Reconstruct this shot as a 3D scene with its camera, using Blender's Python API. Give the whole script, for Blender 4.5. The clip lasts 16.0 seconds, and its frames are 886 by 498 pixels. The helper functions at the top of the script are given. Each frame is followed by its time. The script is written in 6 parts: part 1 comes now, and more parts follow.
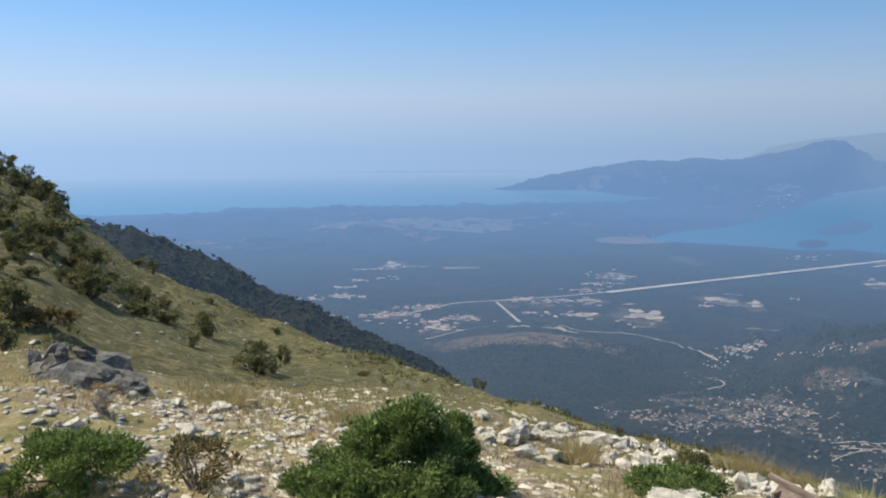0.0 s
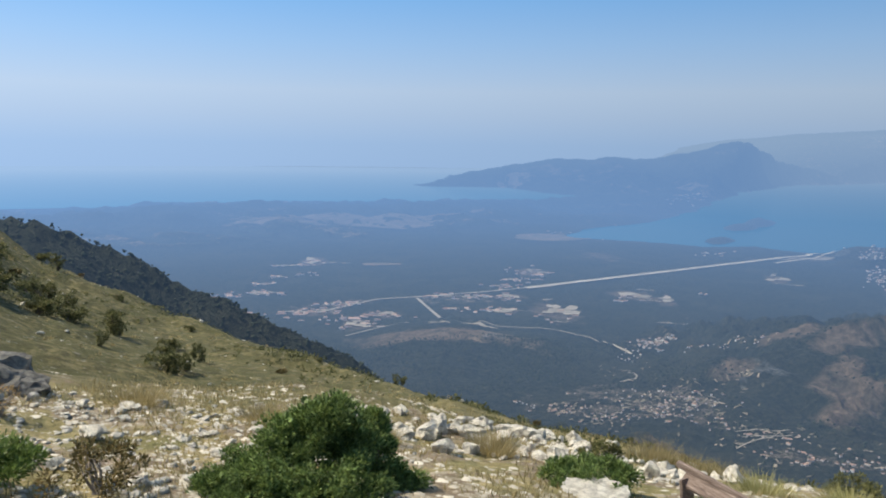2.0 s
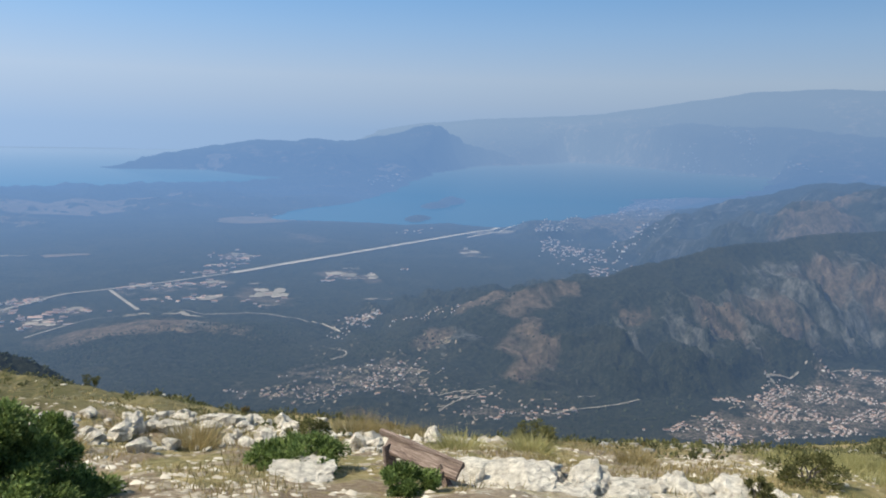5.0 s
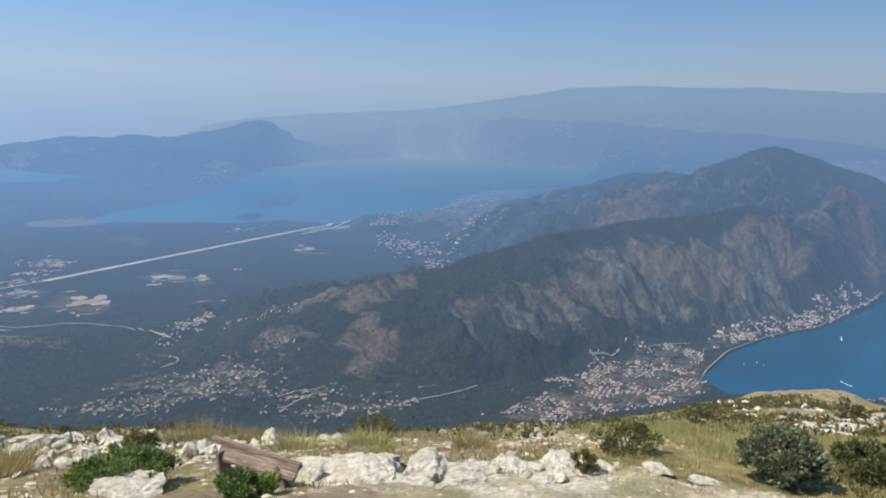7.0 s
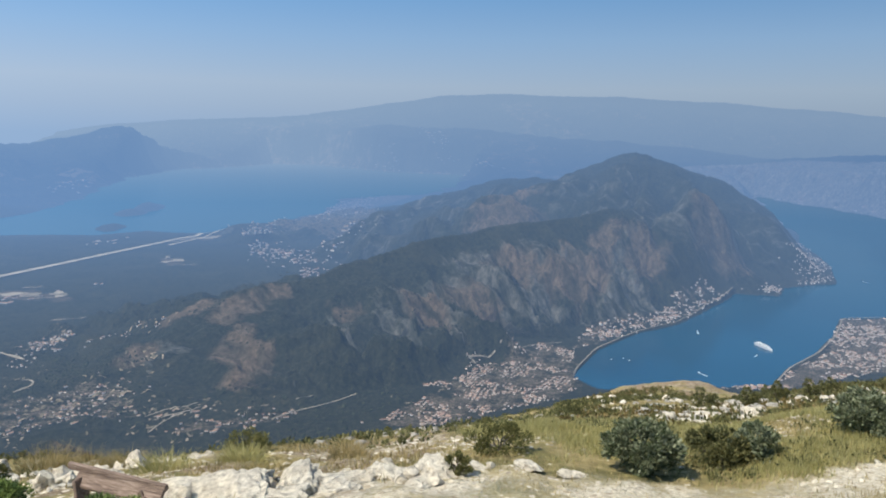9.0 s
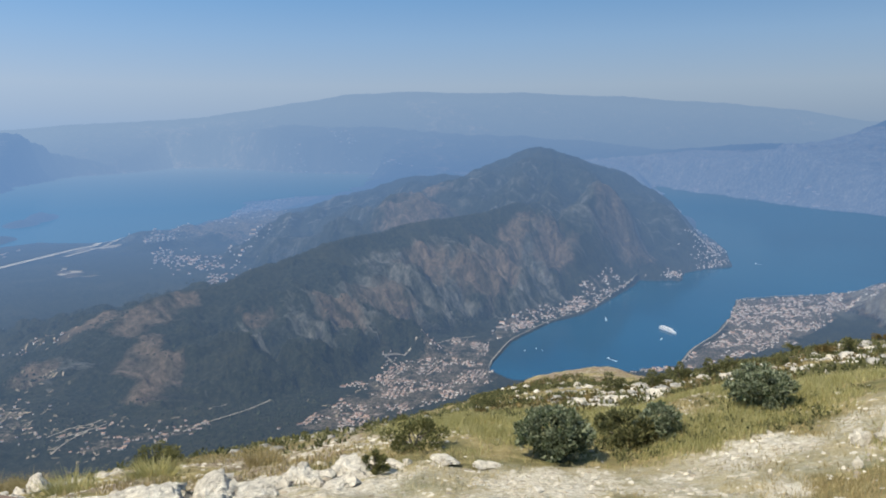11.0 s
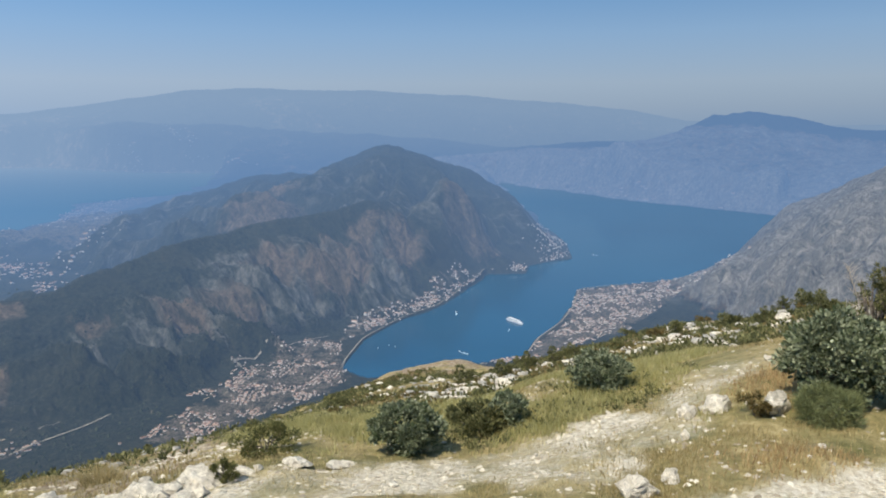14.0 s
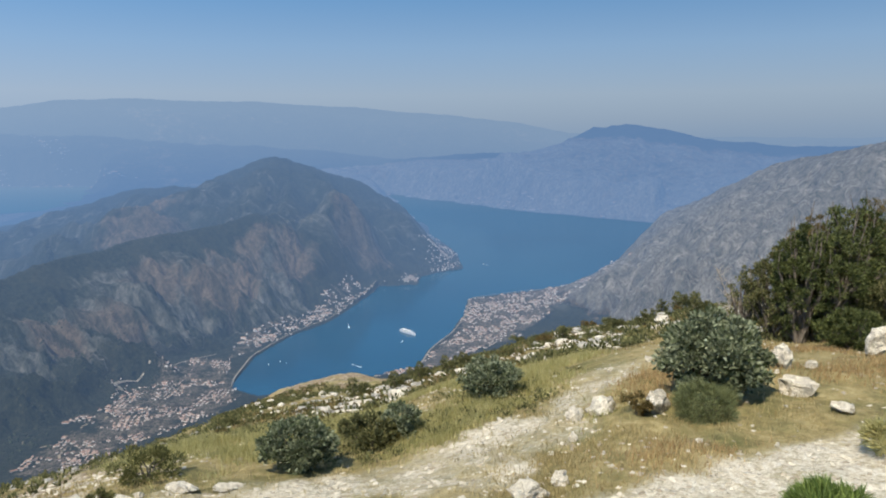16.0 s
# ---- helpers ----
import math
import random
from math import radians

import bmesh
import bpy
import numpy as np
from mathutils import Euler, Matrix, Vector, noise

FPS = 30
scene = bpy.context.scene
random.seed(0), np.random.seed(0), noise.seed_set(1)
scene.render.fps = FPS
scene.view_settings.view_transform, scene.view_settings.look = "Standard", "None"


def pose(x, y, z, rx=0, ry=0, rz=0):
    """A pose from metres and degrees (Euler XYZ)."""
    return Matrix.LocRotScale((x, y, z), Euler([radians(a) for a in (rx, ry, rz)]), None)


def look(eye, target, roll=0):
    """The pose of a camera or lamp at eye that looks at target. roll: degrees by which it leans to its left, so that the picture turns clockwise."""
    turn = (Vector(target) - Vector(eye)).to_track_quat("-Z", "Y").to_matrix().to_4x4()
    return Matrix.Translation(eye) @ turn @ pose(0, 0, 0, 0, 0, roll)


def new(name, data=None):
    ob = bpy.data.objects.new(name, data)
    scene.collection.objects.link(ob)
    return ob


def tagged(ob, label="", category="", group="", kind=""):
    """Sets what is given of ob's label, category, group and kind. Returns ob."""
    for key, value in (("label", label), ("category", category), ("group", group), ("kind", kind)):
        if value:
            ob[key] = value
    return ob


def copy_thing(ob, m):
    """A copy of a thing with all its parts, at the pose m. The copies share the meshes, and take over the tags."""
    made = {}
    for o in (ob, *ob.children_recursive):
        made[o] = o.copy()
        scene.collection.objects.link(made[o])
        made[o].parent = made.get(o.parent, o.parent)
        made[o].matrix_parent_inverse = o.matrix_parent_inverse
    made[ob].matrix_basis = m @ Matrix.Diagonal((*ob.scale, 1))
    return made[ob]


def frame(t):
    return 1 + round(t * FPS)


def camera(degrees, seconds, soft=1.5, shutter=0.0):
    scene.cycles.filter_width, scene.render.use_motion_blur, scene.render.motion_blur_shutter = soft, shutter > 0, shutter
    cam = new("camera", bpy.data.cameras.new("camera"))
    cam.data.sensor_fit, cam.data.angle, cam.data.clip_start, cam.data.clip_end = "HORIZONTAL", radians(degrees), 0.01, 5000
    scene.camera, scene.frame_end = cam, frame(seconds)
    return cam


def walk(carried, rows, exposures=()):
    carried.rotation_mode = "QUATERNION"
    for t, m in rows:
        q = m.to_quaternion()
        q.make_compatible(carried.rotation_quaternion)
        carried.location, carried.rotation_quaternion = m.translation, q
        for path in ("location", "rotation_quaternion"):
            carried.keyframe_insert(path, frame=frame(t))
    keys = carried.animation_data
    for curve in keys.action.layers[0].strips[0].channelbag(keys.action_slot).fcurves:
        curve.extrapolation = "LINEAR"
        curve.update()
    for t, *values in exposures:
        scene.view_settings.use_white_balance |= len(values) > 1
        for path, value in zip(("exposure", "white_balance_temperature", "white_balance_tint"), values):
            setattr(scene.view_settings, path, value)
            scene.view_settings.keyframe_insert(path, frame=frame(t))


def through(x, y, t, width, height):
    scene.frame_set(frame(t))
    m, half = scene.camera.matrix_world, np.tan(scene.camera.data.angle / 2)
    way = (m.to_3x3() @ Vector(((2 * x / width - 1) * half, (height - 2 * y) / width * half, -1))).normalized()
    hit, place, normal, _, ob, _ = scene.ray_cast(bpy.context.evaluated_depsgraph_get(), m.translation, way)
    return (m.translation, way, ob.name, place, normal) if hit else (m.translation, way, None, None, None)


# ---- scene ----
# ---------------------------------------------------------------- camera
EYE = 150.0  # height of the eye over the sea of the model landscape
cam = camera(59.5, 16.0, soft=1.9)
# seconds, x, y, z, yaw, pitch, roll
ROWS = [
    (0.0, 0.000, 0.000, 0.000, 0.03, -7.44, -0.20),
    (0.5, -0.006, 0.030, -0.012, 3.13, -7.44, 0.06),
    (1.0, -0.016, 0.028, -0.004, 6.15, -7.55, -0.19),
    (1.5, -0.008, 0.025, -0.011, 2.21, -7.65, 0.26),
    (2.0, 0.037, 0.039, -0.023, -5.88, -7.70, 0.70),
    (2.5, 0.079, 0.055, -0.038, -11.71, -7.81, 0.76),
    (3.0, 0.094, 0.041, -0.035, -15.41, -7.97, 0.60),
    (5.5, 0.176, 0.083, -0.071, -30.82, -8.68, 1.35),
    (6.0, 0.189, 0.070, -0.069, -34.16, -8.70, 1.05),
    (6.5, 0.203, 0.051, -0.063, -37.00, -8.74, 1.49),
    (7.0, 0.222, 0.047, -0.069, -39.78, -8.74, 1.23),
    (7.5, 0.231, 0.034, -0.062, -42.76, -8.75, 1.43),
    (8.0, 0.252, 0.023, -0.065, -45.50, -8.53, 1.47),
    (8.5, 0.246, -0.002, -0.061, -47.05, -8.17, 1.37),
    (9.0, 0.254, -0.034, -0.051, -49.01, -8.05, 1.26),
    (11.5, 0.217, -0.126, -0.026, -57.41, -8.26, -0.20),
    (12.0, 0.226, -0.115, -0.034, -59.44, -8.39, -0.07),
    (12.5, 0.239, -0.125, -0.033, -61.32, -8.42, -0.29),
    (13.0, 0.233, -0.129, -0.028, -63.06, -8.44, -0.01),
    (13.5, 0.229, -0.136, -0.039, -64.78, -8.44, -0.05),
    (14.0, 0.251, -0.140, -0.046, -66.74, -8.31, -0.09),
    (14.5, 0.259, -0.142, -0.051, -68.80, -7.87, 0.10),
    (15.0, 0.288, -0.147, -0.063, -70.97, -7.59, 0.04),
    (15.5, 0.301, -0.153, -0.062, -73.00, -7.52, -0.43),
    (16.0, 0.304, -0.160, -0.065, -74.83, -7.47, -0.17),
]
walk(cam, [(t, pose(0.75 * x, 0.75 * y, EYE + 0.75 * z, 0, 0, yaw) @ pose(0, 0, 0, 90 + pitch, 0, 0) @ pose(0, 0, 0, 0, 0, roll)) for t, x, y, z, yaw, pitch, roll in ROWS])

# ---------------------------------------------------------------- sky and sun
SUN_BEARING, SUN_HEIGHT = -76.0, 52.0  # degrees, clockwise from +y; above the horizon
world = bpy.data.worlds.new("sky")
scene.world = world
world.use_nodes = True
wn = world.node_tree
wn.nodes.clear()
sky = wn.nodes.new("ShaderNodeTexSky")
sky.sky_type = "NISHITA"
sky.sun_disc = False
sky.sun_elevation, sky.sun_rotation = radians(SUN_HEIGHT), radians(SUN_BEARING)
sky.altitude, sky.air_density, sky.dust_density, sky.ozone_density = 0, 1.0, 0.6, 1.6
back = wn.nodes.new("ShaderNodeBackground")
back.inputs["Strength"].default_value = 0.13
wout = wn.nodes.new("ShaderNodeOutputWorld")
# a hazy summer horizon: the sky's lowest band, all round
way = wn.nodes.new("ShaderNodeTexCoord")
split = wn.nodes.new("ShaderNodeSeparateXYZ")
low = wn.nodes.new("ShaderNodeMath")
low.operation, low.inputs[1].default_value = "MAXIMUM", 0.035
join = wn.nodes.new("ShaderNodeCombineXYZ")
wn.links.new(way.outputs["Generated"], split.inputs[0])
wn.links.new(split.outputs["Z"], low.inputs[0])
wn.links.new(split.outputs["X"], join.inputs["X"])
wn.links.new(split.outputs["Y"], join.inputs["Y"])
wn.links.new(low.outputs[0], join.inputs["Z"])
wn.links.new(join.outputs[0], sky.inputs["Vector"])
haze = wn.nodes.new("ShaderNodeValToRGB")
span = wn.nodes.new("ShaderNodeMapRange")
span.inputs["From Min"].default_value, span.inputs["From Max"].default_value = -0.06, 0.60
wn.links.new(split.outputs["Z"], span.inputs["Value"])
wn.links.new(span.outputs["Result"], haze.inputs["Fac"])
ramp = haze.color_ramp.elements
for _ in range(5):
    ramp.new(0.5)
for e, (at, col) in zip(ramp, ((0.0, (0.265, 0.405, 0.625, 1.0)), (0.09, (0.28, 0.42, 0.64, 0.97)), (0.19, (0.36, 0.475, 0.665, 0.86)), (0.28, (0.24, 0.425, 0.71, 0.80)), (0.386, (0.14, 0.375, 0.73, 0.88)), (0.455, (0.11, 0.345, 0.73, 0.86)), (1.0, (0.20, 0.33, 0.52, 0.90)))):
    e.position, e.color = at, col
veil = wn.nodes.new("ShaderNodeMix")
veil.data_type = "RGBA"
lift = wn.nodes.new("ShaderNodeVectorMath")
lift.operation = "SCALE"
wn.links.new(haze.outputs["Color"], lift.inputs[0])
# the haze is brighter towards the sun
toward = wn.nodes.new("ShaderNodeVectorMath")
toward.operation, toward.inputs[1].default_value = "DOT_PRODUCT", (math.sin(radians(SUN_BEARING)), math.cos(radians(SUN_BEARING)), 0)
wn.links.new(way.outputs["Generated"], toward.inputs[0])
gain = wn.nodes.new("ShaderNodeMath")
gain.operation, gain.inputs[1].default_value, gain.inputs[2].default_value = "MULTIPLY_ADD", 0.34 / 0.13, 0.94 / 0.13
wn.links.new(toward.outputs["Value"], gain.inputs[0])
wn.links.new(gain.outputs[0], lift.inputs["Scale"])
wn.links.new(haze.outputs["Alpha"], veil.inputs[0])
wn.links.new(sky.outputs["Color"], veil.inputs[6])
wn.links.new(lift.outputs[0], veil.inputs[7])
wn.links.new(veil.outputs[2], back.inputs["Color"])
wn.links.new(back.outputs["Background"], wout.inputs["Surface"])

sun = new("sun", bpy.data.lights.new("sun", "SUN"))
sun.data.energy, sun.data.angle, sun.data.color = 5.0, radians(0.53), (1.0, 0.925, 0.76)
az, el = radians(SUN_BEARING), radians(SUN_HEIGHT)
sun.matrix_world = look(Vector((math.sin(az) * math.cos(el), math.cos(az) * math.cos(el), math.sin(el))) * 300 + Vector((0, 0, EYE)), (0, 0, EYE))
scene.view_settings.exposure = 0.18

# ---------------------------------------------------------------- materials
HAZE_GLOW_NEAR, HAZE_GLOW_FAR = (0.200, 0.338, 0.575), (0.158, 0.305, 0.575)  # haze colours, mixed as a glow into the distant surfaces themselves
HAZE_DEPTH = 1260.0


class Nodes:
    """Short hand for a node material."""

    def __init__(self, name):
        self.mat = bpy.data.materials.new(name)
        self.mat.use_nodes = True
        self.tree = self.mat.node_tree
        self.tree.nodes.clear()
        self.out = self.tree.nodes.new("ShaderNodeOutputMaterial")

    def add(self, kind, values=(), operation="", attribute_name="", blend_type=""):
        n = self.tree.nodes.new(kind)
        if operation:
            n.operation = operation
        if attribute_name:
            n.attribute_name = attribute_name
        if blend_type:
            n.data_type, n.blend_type = "RGBA", blend_type
        for k, v in dict(values).items():
            if hasattr(v, "is_output"):
                self.tree.links.new(v, n.inputs[k])
            else:
                n.inputs[k].default_value = v
        return n

    def place(self):
        return self.add("ShaderNodeNewGeometry").outputs["Position"]

    def local(self):
        return self.add("ShaderNodeTexCoord").outputs["Object"]

    def noise(self, where, scale, detail=4, rough=0.55, warp=0.0):
        return self.add("ShaderNodeTexNoise", {"Vector": where, "Scale": scale, "Detail": detail, "Roughness": rough, "Distortion": warp}).outputs["Fac"]

    def ramp(self, fac, stops):
        n = self.add("ShaderNodeValToRGB", {"Fac": fac})
        e = n.color_ramp.elements
        while len(e) < len(stops):
            e.new(0.5)
        for q, (at, col) in zip(e, stops):
            q.position = at
            q.color = (*col, 1) if not isinstance(col, (int, float)) else (col, col, col, 1)
        return n.outputs["Color"]

    def mix(self, fac, a, b, blend="MIX"):
        n = self.add("ShaderNodeMix", blend_type=blend)
        for k, v in ((0, fac), (6, a), (7, b)):
            if hasattr(v, "is_output"):
                self.tree.links.new(v, n.inputs[k])
            else:
                n.inputs[k].default_value = v if k == 0 else (*v, 1)
        return n.outputs[2]

    def math(self, op, a, b=0.0):
        n = self.add("ShaderNodeMath", operation=op)
        for k, v in ((0, a), (1, b)):
            if hasattr(v, "is_output"):
                self.tree.links.new(v, n.inputs[k])
            else:
                n.inputs[k].default_value = v
        return n.outputs[0]

    def attr(self, name):
        return self.add("ShaderNodeAttribute", attribute_name=name).outputs["Fac"]

    def bump(self, height, strength, distance):
        return self.add("ShaderNodeBump", {"Height": height, "Strength": strength, "Distance": distance}).outputs["Normal"]

    def surface(self, color, rough=0.9, normal=None, haze_glow=False, far=(2700.0, 4650.0, (0.30, 0.445, 0.665)), gain=(0.20, 0.94), veil=(HAZE_GLOW_NEAR, HAZE_GLOW_FAR), **more):
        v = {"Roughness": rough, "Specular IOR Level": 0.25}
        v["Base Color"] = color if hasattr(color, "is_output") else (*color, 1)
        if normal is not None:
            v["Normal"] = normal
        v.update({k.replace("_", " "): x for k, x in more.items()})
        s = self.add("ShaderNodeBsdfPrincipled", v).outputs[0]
        if haze_glow:  # painted haze on the backdrop: the farther, the more glow replaces surface colour
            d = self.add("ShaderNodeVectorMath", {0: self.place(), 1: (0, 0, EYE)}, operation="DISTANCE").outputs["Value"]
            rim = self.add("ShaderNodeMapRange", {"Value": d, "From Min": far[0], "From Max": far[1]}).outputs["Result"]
            d = self.math("POWER", self.math("DIVIDE", d, HAZE_DEPTH), 1.65)
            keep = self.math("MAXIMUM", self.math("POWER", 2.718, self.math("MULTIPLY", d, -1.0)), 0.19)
            # the painted haze glows more strongly towards the sun
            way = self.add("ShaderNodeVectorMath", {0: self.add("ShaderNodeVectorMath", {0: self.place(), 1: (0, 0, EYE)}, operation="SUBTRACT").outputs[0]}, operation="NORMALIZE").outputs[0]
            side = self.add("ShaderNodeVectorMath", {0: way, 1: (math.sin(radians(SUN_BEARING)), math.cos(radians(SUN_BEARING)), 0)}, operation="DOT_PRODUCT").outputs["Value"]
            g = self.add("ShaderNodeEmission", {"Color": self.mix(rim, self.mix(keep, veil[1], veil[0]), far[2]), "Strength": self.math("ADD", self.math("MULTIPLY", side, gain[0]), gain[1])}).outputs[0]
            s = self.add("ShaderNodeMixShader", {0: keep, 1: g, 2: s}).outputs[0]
        self.tree.links.new(s, self.out.inputs["Surface"])
        return self.mat


def mat_ground():
    m = Nodes("dry_grass_and_limestone")
    p = m.place()
    fine, mid, wide = m.noise(p, 11.0, 7, 0.75), m.noise(p, 1.3, 6, 0.65), m.noise(p, 0.16, 4, 0.55)
    grass = m.ramp(m.noise(p, 5.0, 8, 0.75), [(0.28, (0.16, 0.125, 0.05)), (0.5, (0.36, 0.285, 0.13)), (0.72, (0.55, 0.45, 0.24))])
    green = m.ramp(fine, [(0.3, (0.08, 0.085, 0.028)), (0.7, (0.24, 0.22, 0.085))])
    stone = m.ramp(fine, [(0.30, (0.17, 0.125, 0.08)), (0.48, (0.42, 0.345, 0.24)), (0.7, (0.68, 0.60, 0.48))])
    soil = m.ramp(fine, [(0.3, (0.16, 0.11, 0.07)), (0.7, (0.40, 0.31, 0.21))])
    olive = m.ramp(m.noise(p, 2.2, 7, 0.75), [(0.4, (0.048, 0.048, 0.019)), (0.5, (0.118, 0.104, 0.043)), (0.6, (0.225, 0.185, 0.086))])
    turf = m.mix(m.ramp(mid, [(0.45, 0.0), (0.66, 1.0)]), grass, green)
    turf = m.mix(m.attr("lush"), turf, olive)
    lump = m.add("ShaderNodeTexVoronoi", {"Vector": p, "Scale": 3.2, "Randomness": 1.0}).outputs["Distance"]
    scree = m.mix(m.ramp(lump, [(0.30, 0.0), (0.48, 1.0)]), stone, soil)
    bare = m.math("ADD", m.attr("stony"), m.math("MULTIPLY", m.math("SUBTRACT", m.noise(p, 0.9, 7, 0.7), 0.5), 2.4))
    col = m.mix(m.ramp(bare, [(0.42, 0.0), (0.58, 1.0)]), turf, scree)
    col = m.mix(m.math("MULTIPLY", m.attr("worn"), m.ramp(m.noise(p, 2.0, 6, 0.7), [(0.34, 0.45), (0.55, 1.0)])), col, m.ramp(m.noise(p, 16.0, 7, 0.8), [(0.34, (0.37, 0.30, 0.21)), (0.47, (0.67, 0.585, 0.455)), (0.62, (0.87, 0.815, 0.71))]))
    col = m.mix(m.ramp(wide, [(0.42, 0.0), (0.7, 0.22)]), col, (0.22, 0.17, 0.08))
    tufts = m.math("MULTIPLY", m.ramp(m.noise(p, 0.75, 7, 0.78), [(0.46, 0.0), (0.56, 0.9)]), m.attr("lush"))
    col = m.mix(tufts, col, m.ramp(fine, [(0.3, (0.045, 0.05, 0.018)), (0.7, (0.14, 0.125, 0.05))]))
    stones = m.math("MULTIPLY", m.ramp(m.noise(p, 2.6, 6, 0.75), [(0.60, 0.0), (0.65, 0.55)]), m.attr("lush"))
    col = m.mix(stones, col, (0.46, 0.42, 0.35))
    h = m.math("ADD", m.math("MULTIPLY", fine, 0.6), mid)
    return m.surface(col, 0.95, m.bump(h, 0.8, 0.15))


def mat_land():
    """Far land: woods, dry slopes and limestone ribs that run down the mountainsides, with painted haze."""
    m = Nodes("distant_woods_and_limestone")
    p = m.place()
    flat = m.add("ShaderNodeVectorMath", {0: p, 1: (1, 1, 0.5)}, operation="MULTIPLY").outputs[0]
    trees = m.noise(flat, 0.30, 7, 0.8)
    patch = m.noise(flat, 0.026, 9, 0.78, 0.4)
    wood = m.ramp(trees, [(0.36, (0.012, 0.018, 0.010)), (0.56, (0.040, 0.044, 0.026)), (0.78, (0.11, 0.10, 0.058))])
    plot = m.add("ShaderNodeTexVoronoi", {"Vector": m.add("ShaderNodeVectorMath", {0: p, 1: (1, 1, 0)}, operation="MULTIPLY").outputs[0], "Scale": 0.035, "Randomness": 1.0}).outputs["Color"]
    wood = m.mix(m.math("MULTIPLY", m.ramp(plot, [(0.35, 0.0), (0.75, 1.0)]), m.ramp(m.noise(flat, 0.008, 4, 0.6), [(0.38, 0.0), (0.55, 0.9)])), wood, m.ramp(trees, [(0.3, (0.020, 0.027, 0.015)), (0.7, (0.075, 0.070, 0.040))]))
    scrub = m.ramp(m.noise(flat, 0.05, 7, 0.75, 0.8), [(0.36, (0.030, 0.036, 0.022)), (0.50, (0.135, 0.102, 0.065)), (0.66, (0.32, 0.235, 0.15))])
    rock = m.ramp(m.noise(flat, 0.13, 8, 0.82, 1.0), [(0.36, (0.06, 0.06, 0.05)), (0.50, (0.24, 0.215, 0.18)), (0.66, (0.54, 0.495, 0.44))])
    fall = m.add("ShaderNodeCombineXYZ", {0: m.math("MULTIPLY", m.attr("run"), 0.085), 1: m.math("MULTIPLY", m.attr("down"), 0.026), 2: 0.0}).outputs[0]
    rock = m.mix(m.ramp(m.noise(fall, 0.55, 6, 0.7, 0.8), [(0.44, 0.0), (0.60, 0.45)]), rock, (0.14, 0.13, 0.11))
    b = m.math("ADD", m.attr("bare"), m.math("MULTIPLY", m.math("SUBTRACT", patch, 0.5), 1.5))
    col = m.mix(m.ramp(b, [(0.30, 0.0), (0.42, 1.0)]), wood, scrub)
    col = m.mix(m.ramp(b, [(0.52, 0.0), (0.72, 1.0)]), col, rock)
    # ribs and chutes that follow the fall of the slope
    streak = m.noise(fall, 1.0, 7, 0.68, 0.7)
    crag = m.math("ADD", m.attr("ribs"), m.math("MULTIPLY", m.math("SUBTRACT", streak, 0.5), 2.6))
    col = m.mix(m.ramp(crag, [(0.46, 0.0), (0.90, 0.85)]), col, m.ramp(m.noise(flat, 0.25, 6, 0.75), [(0.34, (0.075, 0.076, 0.062)), (0.66, (0.33, 0.31, 0.275))]))
    brown = m.math("ADD", m.attr("dry"), m.math("MULTIPLY", m.math("SUBTRACT", m.noise(flat, 0.055, 7, 0.7, 0.5), 0.5), 1.5))
    brown = m.math("MULTIPLY", m.ramp(brown, [(0.34, 0.0), (0.66, 0.92)]), m.ramp(streak, [(0.34, 0.12), (0.54, 1.0)]))
    col = m.mix(brown, col, m.ramp(m.noise(flat, 0.22, 7, 0.75), [(0.32, (0.070, 0.060, 0.038)), (0.50, (0.170, 0.124, 0.084)), (0.68, (0.29, 0.215, 0.155))]))
    lots = m.ramp(m.noise(flat, 0.55, 6, 0.8), [(0.34, (0.022, 0.030, 0.018)), (0.45, (0.085, 0.078, 0.050)), (0.55, (0.23, 0.175, 0.13)), (0.68, (0.46, 0.37, 0.30))])
    town = m.math("ADD", m.attr("settled"), m.math("MULTIPLY", m.math("SUBTRACT", m.noise(flat, 0.10, 7, 0.72), 0.5), 2.6))
    col = m.mix(m.ramp(town, [(0.48, 0.0), (0.74, 0.85)]), col, lots)
    h = m.math("ADD", m.math("ADD", trees, m.math("MULTIPLY", m.noise(flat, 0.07, 7, 0.75), 2.0)), m.math("MULTIPLY", m.math("MULTIPLY", streak, m.attr("ribs")), 6.0))
    return m.surface(col, 1.0, m.bump(h, 0.9, 5.0), haze_glow=True)


def mat_water():
    m = Nodes("sea_water")
    p = m.place()
    n = m.noise(p, 0.35, 5, 0.65)
    c = m.ramp(m.noise(p, 0.006, 4, 0.6), [(0.3, (0.007, 0.050, 0.105)), (0.7, (0.011, 0.072, 0.140))])
    # the water has its own tint of painted haze glow
    return m.surface(c, 0.14, m.bump(n, 0.08, 0.5), haze_glow=True, far=(1800.0, 4300.0, (0.30, 0.447, 0.665)), gain=(0.34, 0.90), veil=((0.155, 0.322, 0.560), (0.132, 0.308, 0.560)), IOR=1.33, Specular_IOR_Level=0.5)


